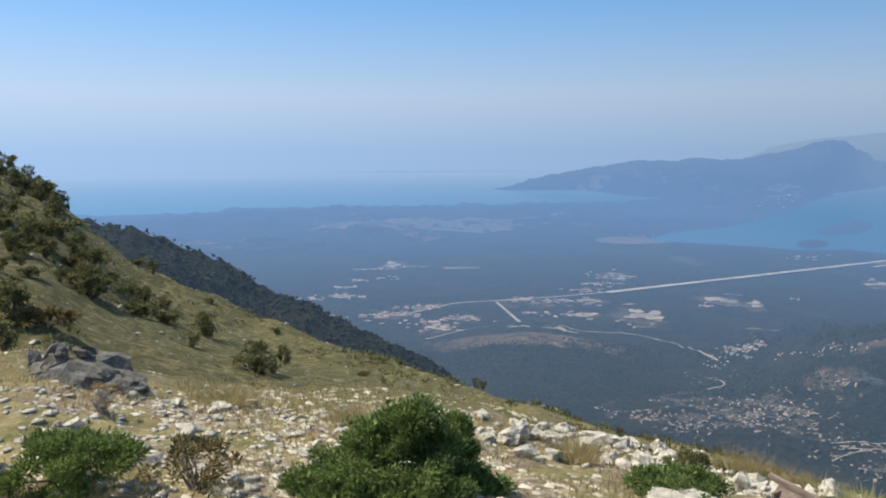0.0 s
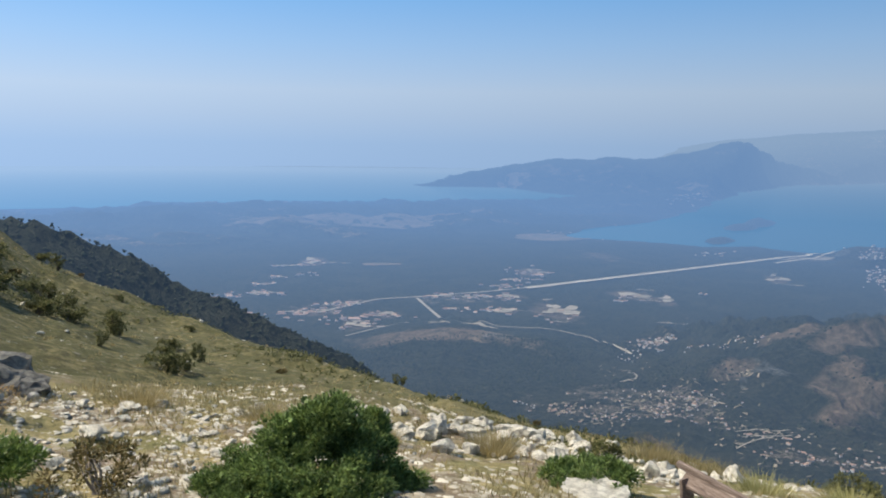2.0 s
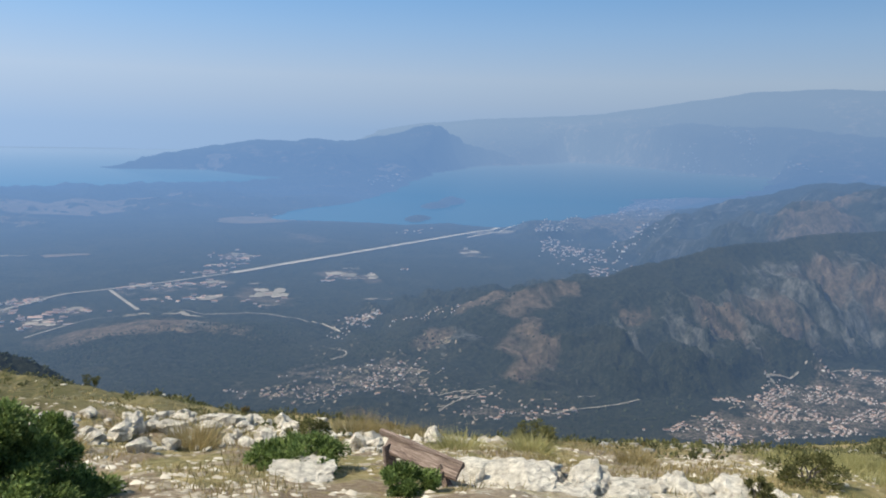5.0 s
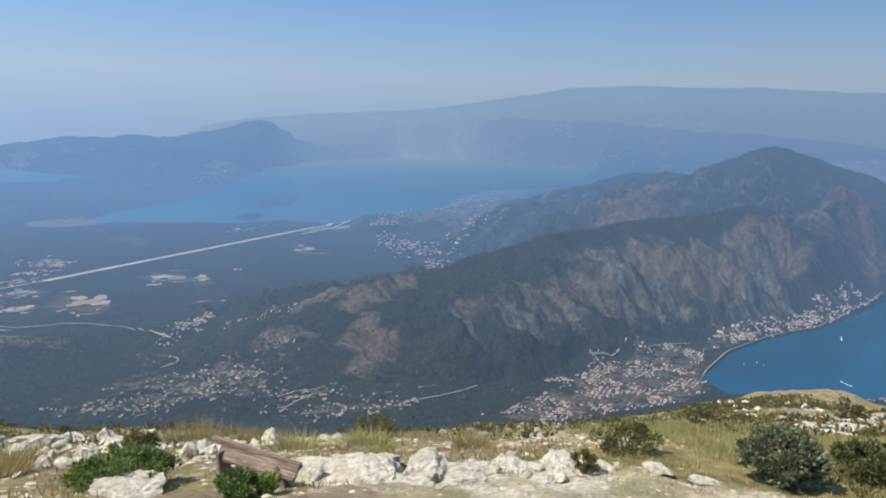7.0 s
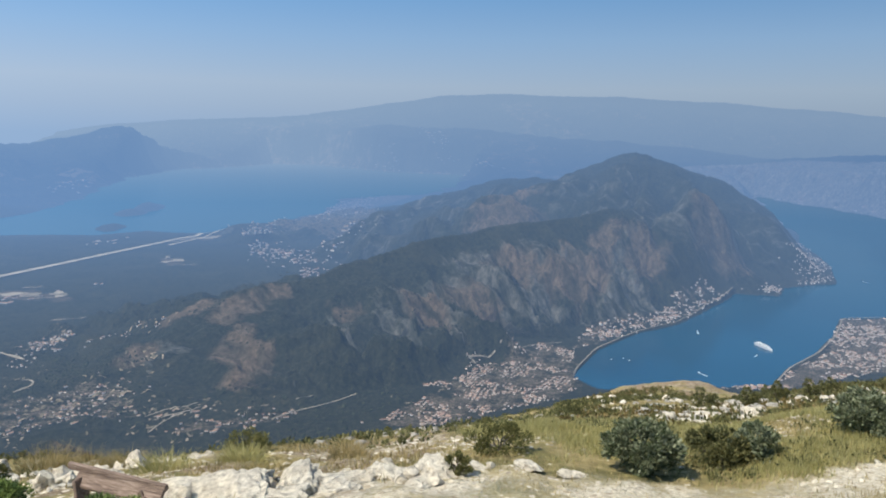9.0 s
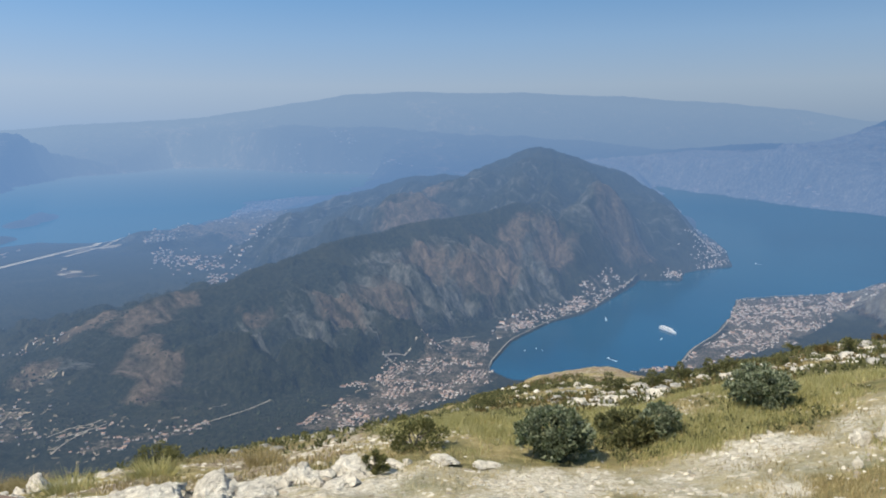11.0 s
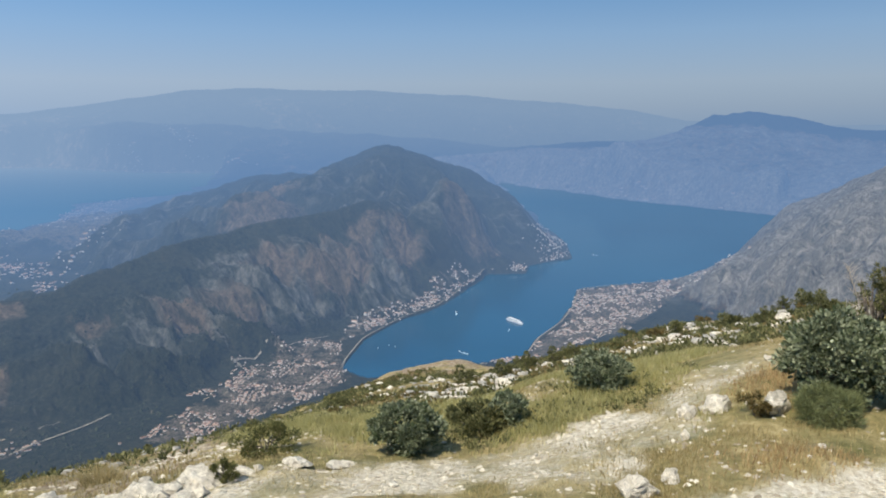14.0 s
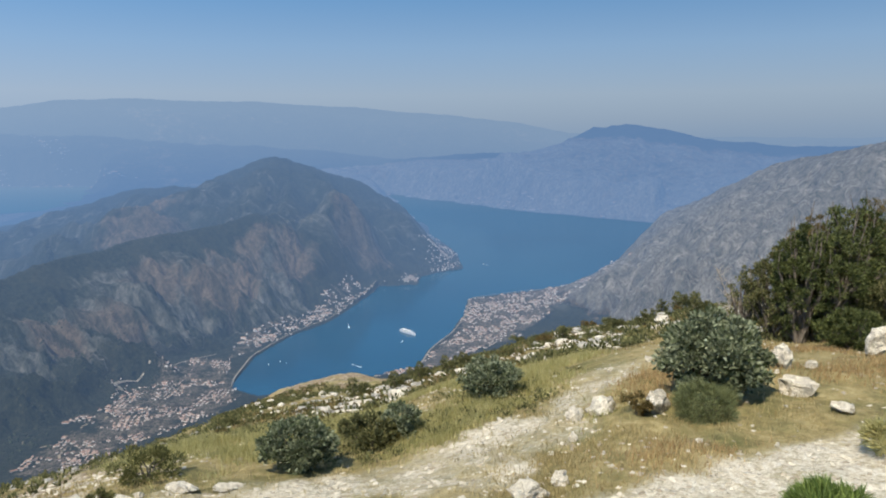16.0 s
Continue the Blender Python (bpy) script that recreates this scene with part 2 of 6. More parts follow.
def mat_stone(name, dark, pale, scale=3.0):
    """Weathered karst limestone with grey and dark blotches and tan stains."""
    m = Nodes(name)
    p = m.place()
    a, b = m.noise(p, scale * 4, 7, 0.75), m.noise(p, scale, 5, 0.65)
    col = m.ramp(a, [(0.28, dark), (0.46, tuple(0.55 * q + 0.45 * d for q, d in zip(pale, dark))), (0.62, pale)])
    col = m.mix(m.ramp(b, [(0.54, 0.0), (0.72, 0.42)]), col, (0.32, 0.255, 0.18))
    col = m.mix(m.ramp(m.noise(p, scale * 1.7, 6, 0.7), [(0.61, 0.0), (0.72, 0.7)]), col, tuple(0.5 * q for q in dark))
    crack = m.add("ShaderNodeTexVoronoi", {"Vector": p, "Scale": scale * 1.6}).outputs["Distance"]
    h = m.math("ADD", m.math("MULTIPLY", a, 1.2), m.math("MULTIPLY", crack, 0.6))
    return m.surface(col, 0.92, m.bump(h, 0.9, 0.06))


def mat_leaf(name, dark, pale, gloss=0.5, through=0.25):
    """Foliage: each leaf its own tone."""
    m = Nodes(name)
    geo = m.add("ShaderNodeNewGeometry").outputs["Random Per Island"]
    tone = m.ramp(geo, [(0.0, dark), (0.65, tuple(0.5 * (q + d) for q, d in zip(pale, dark))), (1.0, pale)])
    tone = m.mix(m.ramp(m.noise(m.place(), 2.2, 3, 0.6), [(0.35, 0.45), (0.65, 0.0)]), tone, dark)
    s = m.add("ShaderNodeBsdfPrincipled", {"Base Color": tone, "Roughness": gloss, "Specular IOR Level": 0.3}).outputs[0]
    t = m.add("ShaderNodeBsdfTranslucent", {"Color": tone}).outputs[0]
    mixed = m.add("ShaderNodeMixShader", {0: through, 1: s, 2: t}).outputs[0]
    m.tree.links.new(mixed, m.out.inputs["Surface"])
    return m.mat


def mat_plain(name, dark, pale, scale=6.0, rough=0.85, haze_glow=False, by_island=False):
    m = Nodes(name)
    k = m.add("ShaderNodeNewGeometry").outputs["Random Per Island"] if by_island else m.noise(m.place(), scale, 6, 0.7)
    col = m.ramp(k, [(0.0, dark), (1.0, pale)] if by_island else [(0.32, dark), (0.68, pale)])
    if by_island:
        col = m.mix(0.25, col, m.ramp(m.noise(m.place(), scale, 4, 0.6), [(0.3, dark), (0.7, pale)]))
    return m.surface(col, rough, None if by_island else m.bump(m.noise(m.place(), scale * 3, 5, 0.7), 0.4, 0.3 / scale), haze_glow=haze_glow)


def mat_wood():
    m = Nodes("weathered_timber")
    p = m.local()
    g = m.add("ShaderNodeVectorMath", {0: p, 1: (1.5, 22, 22)}, operation="MULTIPLY").outputs[0]
    grain = m.noise(g, 1.6, 6, 0.7, 0.6)
    col = m.ramp(grain, [(0.3, (0.05, 0.035, 0.028)), (0.5, (0.18, 0.13, 0.105)), (0.72, (0.36, 0.28, 0.235))])
    return m.surface(col, 0.85, m.bump(grain, 0.6, 0.01))


GROUND, LAND, WATER = mat_ground(), mat_land(), mat_water()
LIMESTONE = mat_stone("pale_limestone", (0.25, 0.205, 0.155), (0.87, 0.80, 0.68))
# outcrop stone: the shade on its near side is put into these colours
SHADED_STONE = mat_stone("shade_darkened_limestone", (0.045, 0.040, 0.034), (0.30, 0.275, 0.24))
PALE_GREY = mat_stone("grey_white_limestone", (0.10, 0.09, 0.075), (0.54, 0.51, 0.455))
PEBBLES = mat_plain("limestone_chips", (0.22, 0.175, 0.12), (0.74, 0.67, 0.55), 4.0, 0.9, by_island=True)
JUNIPER = mat_leaf("juniper_green", (0.055, 0.088, 0.022), (0.37, 0.48, 0.145), 0.6, 0.35)
BROADLEAF = mat_leaf("grey_green_leaf", (0.045, 0.065, 0.024), (0.46, 0.49, 0.33), 0.45, 0.3)
SCRUB_LEAF = mat_leaf("dusty_scrub_leaf", (0.085, 0.088, 0.030), (0.30, 0.28, 0.11), 0.7, 0.4)
RUSSET_LEAF = mat_leaf("russet_and_green_leaf", (0.075, 0.066, 0.022), (0.34, 0.235, 0.095), 0.6, 0.4)
DARK_LEAF = mat_leaf("dark_thicket_leaf", (0.036, 0.050, 0.016), (0.23, 0.25, 0.085), 0.6, 0.35)
HILL_LEAF = mat_leaf("dark_hillside_leaf", (0.056, 0.064, 0.025), (0.32, 0.30, 0.13), 0.7, 0.4)
FEATHER_LEAF = mat_leaf("feathery_pale_green", (0.11, 0.125, 0.05), (0.36, 0.38, 0.19), 0.6, 0.4)
FRESH_LEAF = mat_leaf("fresh_green_leaf", (0.075, 0.12, 0.025), (0.30, 0.38, 0.11), 0.5, 0.35)
STRAW = mat_leaf("straw", (0.26, 0.20, 0.085), (0.68, 0.56, 0.31), 0.8, 0.45)
GREEN_STRAW = mat_leaf("half_green_straw", (0.29, 0.275, 0.10), (0.70, 0.62, 0.32), 0.8, 0.45)
RUST_STRAW = mat_leaf("rust_brown_straw", (0.32, 0.21, 0.10), (0.70, 0.52, 0.27), 0.8, 0.45)
BARK = mat_plain("grey_bark", (0.07, 0.055, 0.045), (0.22, 0.19, 0.16), 14.0)
DEAD_BARK = mat_plain("bleached_dead_wood", (0.26, 0.22, 0.19), (0.50, 0.45, 0.40), 14.0)
TIMBER = mat_wood()
# distant walls, roofs, roads, trees and vessels take the same painted haze
WALLS = mat_plain("plastered_walls", (0.22, 0.19, 0.155), (0.80, 0.76, 0.70), 0.5, 0.9, haze_glow=True, by_island=True)
ROOFS = mat_plain("clay_tile_roofs", (0.16, 0.088, 0.064), (0.57, 0.385, 0.285), 0.5, 0.9, haze_glow=True, by_island=True)
PALE_ROAD = mat_plain("pale_road", (0.17, 0.15, 0.115), (0.40, 0.35, 0.285), 0.3, 0.95, haze_glow=True)
RUNWAY = mat_plain("worn_concrete", (0.27, 0.235, 0.185), (0.52, 0.46, 0.37), 0.05, 0.95, haze_glow=True)
FAR_TREES = mat_plain("far_tree_crowns", (0.016, 0.024, 0.014), (0.060, 0.066, 0.036), 0.2, 1.0, haze_glow=True, by_island=True)
SHIP_WHITE = mat_plain("ship_white_paint", (0.70, 0.70, 0.70), (0.82, 0.82, 0.80), 0.5, 0.4, haze_glow=True)
SHIP_DARK = mat_plain("ship_window_band", (0.04, 0.06, 0.09), (0.08, 0.10, 0.13), 0.5, 0.3, haze_glow=True)
FOAM = mat_plain("wake_foam", (0.30, 0.42, 0.52), (0.62, 0.70, 0.74), 0.4, 0.7, haze_glow=True)

# ---------------------------------------------------------------- shaping tools
def hash2(ix, iy, seed):
    h = (ix.astype(np.int64) * 374761393 + iy.astype(np.int64) * 668265263 + seed * 144665) & 0xFFFFFFFF
    h = ((h ^ (h >> 13)) * 1274126177) & 0xFFFFFFFF
    return ((h ^ (h >> 16)) & 0xFFFF) / 65535.0


def vnoise(x, y, seed=0):
    ix, iy = np.floor(x), np.floor(y)
    u, v = x - ix, y - iy
    u, v = u * u * (3 - 2 * u), v * v * (3 - 2 * v)
    a, b = hash2(ix, iy, seed), hash2(ix + 1, iy, seed)
    c, d = hash2(ix, iy + 1, seed), hash2(ix + 1, iy + 1, seed)
    return (a + (b - a) * u) * (1 - v) + (c + (d - c) * u) * v


def fbm(x, y, size, octaves=5, seed=0, gain=0.5):
    """Fractal noise about 0, of unit range, whose largest lumps are size metres."""
    x, y = np.asarray(x, float), np.asarray(y, float)
    s, a, tot = 0.0, 1.0, 0.0
    for k in range(octaves):
        f = 2.0**k / size
        s = s + a * (vnoise(x * f + 17.3 * k, y * f - 9.1 * k, seed + k) * 2 - 1)
        tot += a
        a *= gain
    return s / tot * 1.6


def ridged(x, y, size, octaves=4, seed=0):
    s, a, tot = 0.0, 1.0, 0.0
    for k in range(octaves):
        f = 2.0**k / size
        s = s + a * (1 - np.abs(vnoise(x * f + 5.7 * k, y * f + 3.3 * k, seed + k) * 2 - 1))
        tot += a
        a *= 0.5
    return s / tot


def smooth(a, b, x):
    t = np.clip((x - a) / (b - a), 0, 1)
    return t * t * (3 - 2 * t)


def bearing(a, e, r):
    """The place at bearing a and height angle e (degrees) from the viewpoint, r metres off."""
    return r * math.sin(radians(a)), r * math.cos(radians(a)), EYE + r * math.tan(radians(e))


def grid_mesh(name, X, Y, Z, material, wrap=False, masks=()):
    """One sheet over a grid of rows and columns."""
    nr, nc = X.shape
    idx = np.arange(nr * nc).reshape(nr, nc)
    cols = np.arange(nc) if wrap else np.arange(nc - 1)
    nxt = (cols + 1) % nc
    q = np.stack([idx[:-1][:, cols], idx[1:][:, cols], idx[1:][:, nxt], idx[:-1][:, nxt]], -1).reshape(-1, 4)[:, ::-1]
    me = bpy.data.meshes.new(name)
    me.vertices.add(nr * nc)
    me.vertices.foreach_set("co", np.stack([X, Y, Z], -1).astype(np.float32).ravel())
    me.loops.add(q.size)
    me.loops.foreach_set("vertex_index", q.astype(np.int32).ravel())
    me.polygons.add(len(q))
    me.polygons.foreach_set("loop_start", np.arange(0, q.size, 4, dtype=np.int32))
    me.polygons.foreach_set("use_smooth", np.ones(len(q), bool))
    for key, val in masks:
        me.attributes.new(key, "FLOAT", "POINT").data.foreach_set("value", val.astype(np.float32).ravel())
    me.update(calc_edges=True)
    me.validate()
    me.materials.append(material)
    return new(name, me)


# ---------------------------------------------------------------- the slope about the viewpoint
# bearing, height angle of its brow, distance of its brow, level 12 m off
BROW = [(-180, 8, 120, -1.5), (-100, 7, 100, -1.8), (-60, 6, 80, -2.4), (-36, 1.6, 75, -2.75), (-32.4, 0.0, 74, -2.78), (-29.8, -1.5, 72, -2.8),
        (-27.4, -3.0, 70, -2.9), (-25.8, -4.6, 68, -3.05), (-24.5, -5.8, 66, -3.15), (-21.9, -8.1, 62, -3.35), (-18, -10.1, 58, -3.6),
        (-14, -12.1, 54, -3.8), (-9.8, -13.6, 48, -3.9), (-5.5, -14.9, 42, -3.95), (-2.1, -16.1, 37, -4.05), (6.1, -18.3, 27, -4.35),
        (10.3, -19.5, 22, -4.55), (14, -20.4, 18, -4.7), (20, -21.2, 14.5, -4.9)]
BROW_EAST = [(26, -22.0, 14, -4.95), (30.7, -22.4, 14, -4.95), (37, -22.0, 15, -4.95), (45.6, -21.4, 19, -4.85), (54, -20.4, 27, -4.6), (57.7, -19.5, 34, -4.5),
             (62.6, -18.2, 40, -4.5), (66.6, -17.6, 42, -4.45), (70.5, -17.3, 40, -4.3), (76, -16.0, 36, -3.9), (82, -14.0, 33, -3.7), (88, -12.5, 32, -3.4),
             (92, -11.4, 31, -3.2), (95.8, -10.9, 31, -3.1), (105, -10.0, 31, -3.0), (120, -6, 40, -2.6), (150, 6, 90, -2.0), (180, 8, 120, -1.5)]
BR = np.array(BROW + BROW_EAST, float)


def slope_level(x, y, rough=True):
    """Level of the near slope."""
    x, y = np.asarray(x, float), np.asarray(y, float)
    r, a = np.hypot(x, y), np.degrees(np.arctan2(x, y))
    rc = np.interp(a, BR[:, 0], BR[:, 2])
    zc = rc * np.tan(np.radians(np.interp(a, BR[:, 0], BR[:, 1])))
    zm = np.interp(a, BR[:, 0], BR[:, 3])
    z = np.where(r < 5, -2.3 - 0.09 * r, 0)
    z0 = -2.75
    k = np.clip((r - 5) / 7, 0, 1)
    z = np.where(r >= 5, z0 + (zm - z0) * k, z)
    # a hollow beyond the stony flat, to the west
    hollow = smooth(8, -2, a) * smooth(-120, -60, a)
    rd = 21.0
    zd = rd * np.tan(np.arctan(zm / 12) - np.radians(3.2))
    zs = zm + (zc - zm) * np.clip((r - 12) / np.maximum(rc - 12, 1.0), 0, 1)
    zh = np.where(r < rd, zm + (zd - zm) * smooth(12, rd, r), zd + (zc - zd) * np.clip((r - rd) / np.maximum(rc - rd, 1.0), 0, 1))
    z = np.where(r >= 12, zs + (zh - zs) * hollow, z)
    over = np.maximum(r - rc, 0)
    z = z - 0.62 * over + 0.30 * 4 * (1 - np.exp(-over / 4))
    # grassy knoll on the brow
    z = z + 0.95 * np.exp(-(((x - 37.5) / 4.5) ** 2) - (((y - 17) / 4.0) ** 2))
    if rough:
        far = smooth(6, 60, r)
        z = z + fbm(x, y, 2.6, 4, 3) * (0.10 + 0.14 * far) + fbm(x, y, 14, 3, 9) * (0.06 + 0.5 * far) + fbm(x, y, 0.5, 3, 5) * 0.035
    return EYE + z


def track(x, y):
    """1 on the worn gravel tracks."""
    x, y = np.asarray(x, float), np.asarray(y, float)
    edge = 0.5 * fbm(x, y, 1.2, 4, 71) + 0.25 * fbm(x, y, 0.3, 2, 74)
    mid = np.interp(x, (4.0, 5.5, 6.8, 8.4, 10.5, 13.5, 17), (5.5, 4.0, 2.6, 1.45, 0.55, -0.35, -0.8))
    wide = np.interp(x, (3.5, 6.8, 8.4, 13.5, 16), (1.35, 1.45, 0.85, 0.45, 0.0))
    a = smooth(1.0, 0.4, np.abs(y - mid) / np.maximum(wide, 0.05) + edge) * smooth(3.0, 4.2, x) * smooth(13, 9.5, x)
    # the road beside the viewpoint
    near = np.interp(y, (-9, -4, -2.5, -1.0, 0.2, 1.2, 3), (11.5, 9.9, 8.7, 7.55, 6.5, 5.6, 3.2))
    b = smooth(-0.10, 0.25, near - x + 0.3 * edge) * smooth(2.4, 1.4, y)
    a = a * np.clip(0.75 + 0.9 * fbm(x, y, 0.8, 4, 77), 0.38, 1)
    return np.clip(np.maximum(0.92 * a, b), 0, 1)


def stony_mask(x, y):
    r, a = np.hypot(x, y), np.degrees(np.arctan2(x, y))
    s = 0.14 + 0.34 * smooth(15, 10, r) * smooth(58, 46, a) * smooth(-80, -30, a)
    s = s - 0.25 * smooth(20, 45, r) * smooth(10, -10, a)
    s = s + 0.35 * smooth(70, 77, a) * smooth(19, 25, r) * smooth(45, 34, r)
    s = s + 0.25 * smooth(44, 50, a) * smooth(60, 56, a) * smooth(13, 16, r)
    s = s + 0.22 * smooth(36, 42, a) * smooth(58, 52, a) * smooth(9, 10, r) * smooth(20, 15, r)
    s = s + 0.6 * np.exp(-(((x - 37.5) / 5.5) ** 2) - (((y - 17) / 5.0) ** 2))
    s = s - 0.35 * smooth(52, 62, a) * smooth(88, 70, a) * smooth(8, 9, r) * smooth(18, 14, r)
    return s


def build_slope():
    fine = np.arange(-42, 112, 0.2)
    rest = np.arange(112, 318, 5.0)
    a = np.radians(np.concatenate([fine, rest]))
    r = np.concatenate([[0.01, 0.8, 1.8], np.geomspace(2.8, 330, 320)])
    A, R = np.meshgrid(a, r)
    X, Y = R * np.sin(A), R * np.cos(A)
    ob = grid_mesh("ground", X, Y, slope_level(X, Y), GROUND, wrap=True, masks=[("stony", stony_mask(X, Y)), ("worn", track(X, Y)), ("lush", smooth(8.5, 15, np.hypot(X, Y)) * smooth(0.35, -0.05, X / Y.clip(0.1)))])
    return tagged(ob, "stony dry-grass mountain slope with worn gravel tracks", "ground", kind="structure")


build_slope()

# ---------------------------------------------------------------- the land below
BAY_WEST = [(348, 1239), (341, 1277), (423, 1396), (502, 1441), (604, 1527), (793, 1781), (1214, 2440), (1710, 2995), (2223, 3209), (2560, 3480), (2720, 3250),
            (2467, 2468), (2608, 2151), (2197, 1810), (1609, 1437), (1457, 1434), (1253, 1421), (1026, 1215), (815, 1086), (708, 1019), (651, 1030), (599, 1122),
            (516, 1118), (459, 1162)]
BAY_EAST = [(410, 227), (420, 250), (431, 256), (491, 274), (560, 277), (611, 268), (752, 279), (786, 286), (806, 248), (860, 259), (930, 227), (1074, 271),
            (1295, 370), (1548, 476), (2318, 815), (2495, 924), (2360, 797), (1840, 335), (1635, 61), (1576, -49), (1500, -90), (1260, -15), (1055, 38), (951, 61),
            (825, 88), (778, 141), (739, 174), (660, 160), (597, 155), (541, 158), (496, 153), (470, 172), (415, 222)]
OPEN_SEA = [(-4900, 600), (-1200, 1600), (-400, 1850), (148, 1969), (256, 1928), (455, 2003), (648, 2291), (561, 2459), (510, 2697), (213, 2775), (188, 2863),
            (600, 3300), (1500, 4100), (2100, 4900), (-4900, 4900)]
# bearing, height angle and distance of each node of a crest; how far its flanks reach; how bare it is
CRESTS = {
    "wooded_ridge": ([(-40, -0.5, 330), (-34, -2, 310), (-25.6, -4.3, 290), (-21.8, -5.3, 280), (-17.9, -6.7, 275), (-15.6, -8.0, 270), (-11.8, -10.4, 262),
                      (-7.6, -12.3, 255), (-3.4, -14.2, 250), (0, -16.4, 246), (6, -20.5, 240)], 150, 0.05),
    "coast_hills": ([(-40, -4.6, 1400), (-24, -4.8, 1450), (-21, -5, 1450), (-15.7, -4.7, 1500), (-8.7, -4.3, 1550), (-2.5, -4.6, 1600), (5.8, -4.2, 1650),
                     (10.7, -4.3, 1700), (14.7, -3.9, 1900), (20, -3.6, 2050), (24, -3.3, 2300)], 430, 0.12),
    "peninsula": ([(3.8, -2.9, 2850), (9.8, -1.7, 2950), (14.4, -0.85, 3050), (21.6, -0.75, 3100), (26, 0.4, 3150), (29.7, 0.2, 3350), (32.2, -0.8, 3500), (34.7, -1.7, 3600)], 700, 0.1),
    "north_hills": ([(35.9, -1.2, 4750), (39.6, 0.3, 4700), (44.8, 1.0, 3950), (50.7, 0.9, 3750), (56, 0.5, 3600), (63, 0.0, 3500), (70, -0.6, 3450)], 1000, 0.12),
    "far_range": ([(26, 0.5, 4850), (29.6, 0.9, 4850), (37, 1.4, 4850), (43, 2.2, 4800), (48.6, 3.1, 4800), (53.5, 3.4, 4800), (61.5, 3.3, 4800), (69, 2.8, 4800), (76, 2.3, 4800),
                   (80, 1.8, 4800), (84, 1.0, 4800), (92, 0.7, 4800), (112, 0.5, 4800)], 1300, 0.12),
    "strait_hills": ([(72, -0.9, 3300), (76, -0.5, 2900), (80, -0.4, 2700), (83.7, -0.2, 2550), (85.7, 1.4, 2500), (88, 1.7, 2450), (89.6, 1.4, 2450), (93.4, 0.6, 2450),
                      (98.9, -0.1, 2400), (110, 0.2, 2400)], 950, 0.64),
    "middle_spur": ([(24.7, -15.6, 500), (29.2, -13.9, 520), (33.1, -11.7, 545), (35.1, -10.9, 560), (39.6, -10.2, 580), (43, -8.9, 610), (47, -7.6, 640), (49.7, -7, 670),
                     (53.8, -6, 710), (59.6, -5.1, 765), (61.5, -4.4, 810)], 140, 0.37),
    "middle_mountain": ([(47.5, -4.9, 1280), (48.8, -4.1, 1250), (50.4, -3.2, 1220), (53.7, -2.7, 1170), (55.3, -2.2, 1150), (57.8, -2.8, 1120), (60.2, -1.1, 1085), (62.1, -0.6, 1080),
                         (64.1, -0.8, 1080), (66.8, -1.7, 1100), (68.4, -2.4, 1130), (69.5, -3.5, 1160), (71.1, -5, 1200), (73, -6.2, 1260)], 350, 0.21),
    "peak_ridge": ([(63.2, -0.9, 1076), (63.7, -2.6, 965), (63.1, -4.4, 865), (61.6, -4.8, 812)], 130, 0.06),
    "peak_rib": ([(64.6, -1.2, 1085), (66.4, -3.9, 1005), (67.8, -6.6, 935)], 120, 0.06),
    "valley_hill": ([(-2, -14.6, 570), (3.7, -13.8, 560), (7.1, -13.6, 560), (12.4, -14.3, 545), (15.4, -15.3, 520), (17.8, -16.6, 490)], 100, 0.0),
    "bare_mountain": ([(91.2, -6.0, 1180), (91.8, -5.4, 1050), (93.2, -3.9, 980), (94.7, -2.7, 900), (96.8, -1.7, 850), (98.2, -1.0, 820), (101.2, -0.2, 780), (104.4, 0.5, 740),
                       (114, 2, 700)], 215, 0.85),
}

# slopes of dry brown grass, and crags of their own: x, y, half lengths, how marked
DRY_SLOPES = [(530, 377, 30, 22, 1.1), (557, 345, 24, 26, 1.1), (679, 335, 42, 24, 1.0), (655, 366, 34, 12, 1.0), (455, 368, 20, 30, 1.0), (409, 372, 15, 26, 1.0), (606, 352, 34, 26, 1.0),
              (814, 318, 48, 34, 1.0), (697, 508, 60, 40, 1.0), (760, 560, 60, 40, 0.8), (285, 416, 18, 10, 1.2), (266, 390, 18, 26, 1.2), (247, 368, 15, 18, 1.1), (284, 472, 20, 13, 1.1),
              (305, 446, 24, 22, 1.0), (330, 446, 16, 14, 0.9), (228, 446, 14, 12, 1.0), (50, 556, 56, 16, 1.2), (313, 1000, 34, 80, 0.6), (360, 400, 16, 14, 0.8)]
# bare grounds of the plain: x, y, half lengths, turn
GROUNDS = [(194, 869, 15, 24, -13), (169, 652, 19, 36, -15), (139, 724, 13, 13, -11), (120, 662, 14, 11, -10), (265, 728, 18, 24, -20), (285, 702, 11, 19, -22), (462, 815, 13, 20, -30), (590, 968, 30, 20, -30), (-62, 962, 13, 30, 4), (17, 654, 12, 12, -1), (-4, 621, 10, 17, 0),
           (-45, 668, 22, 10, 4), (-95, 752, 14, 9, 7)]
CRAGS = [(660, 92, 60, 16, 0.75), (714, 74, 50, 14, 0.75), (237, 432, 16, 18, 0.75), (262, 372, 18, 26, 0.55), (800, 350, 80, 60, 0.6)]


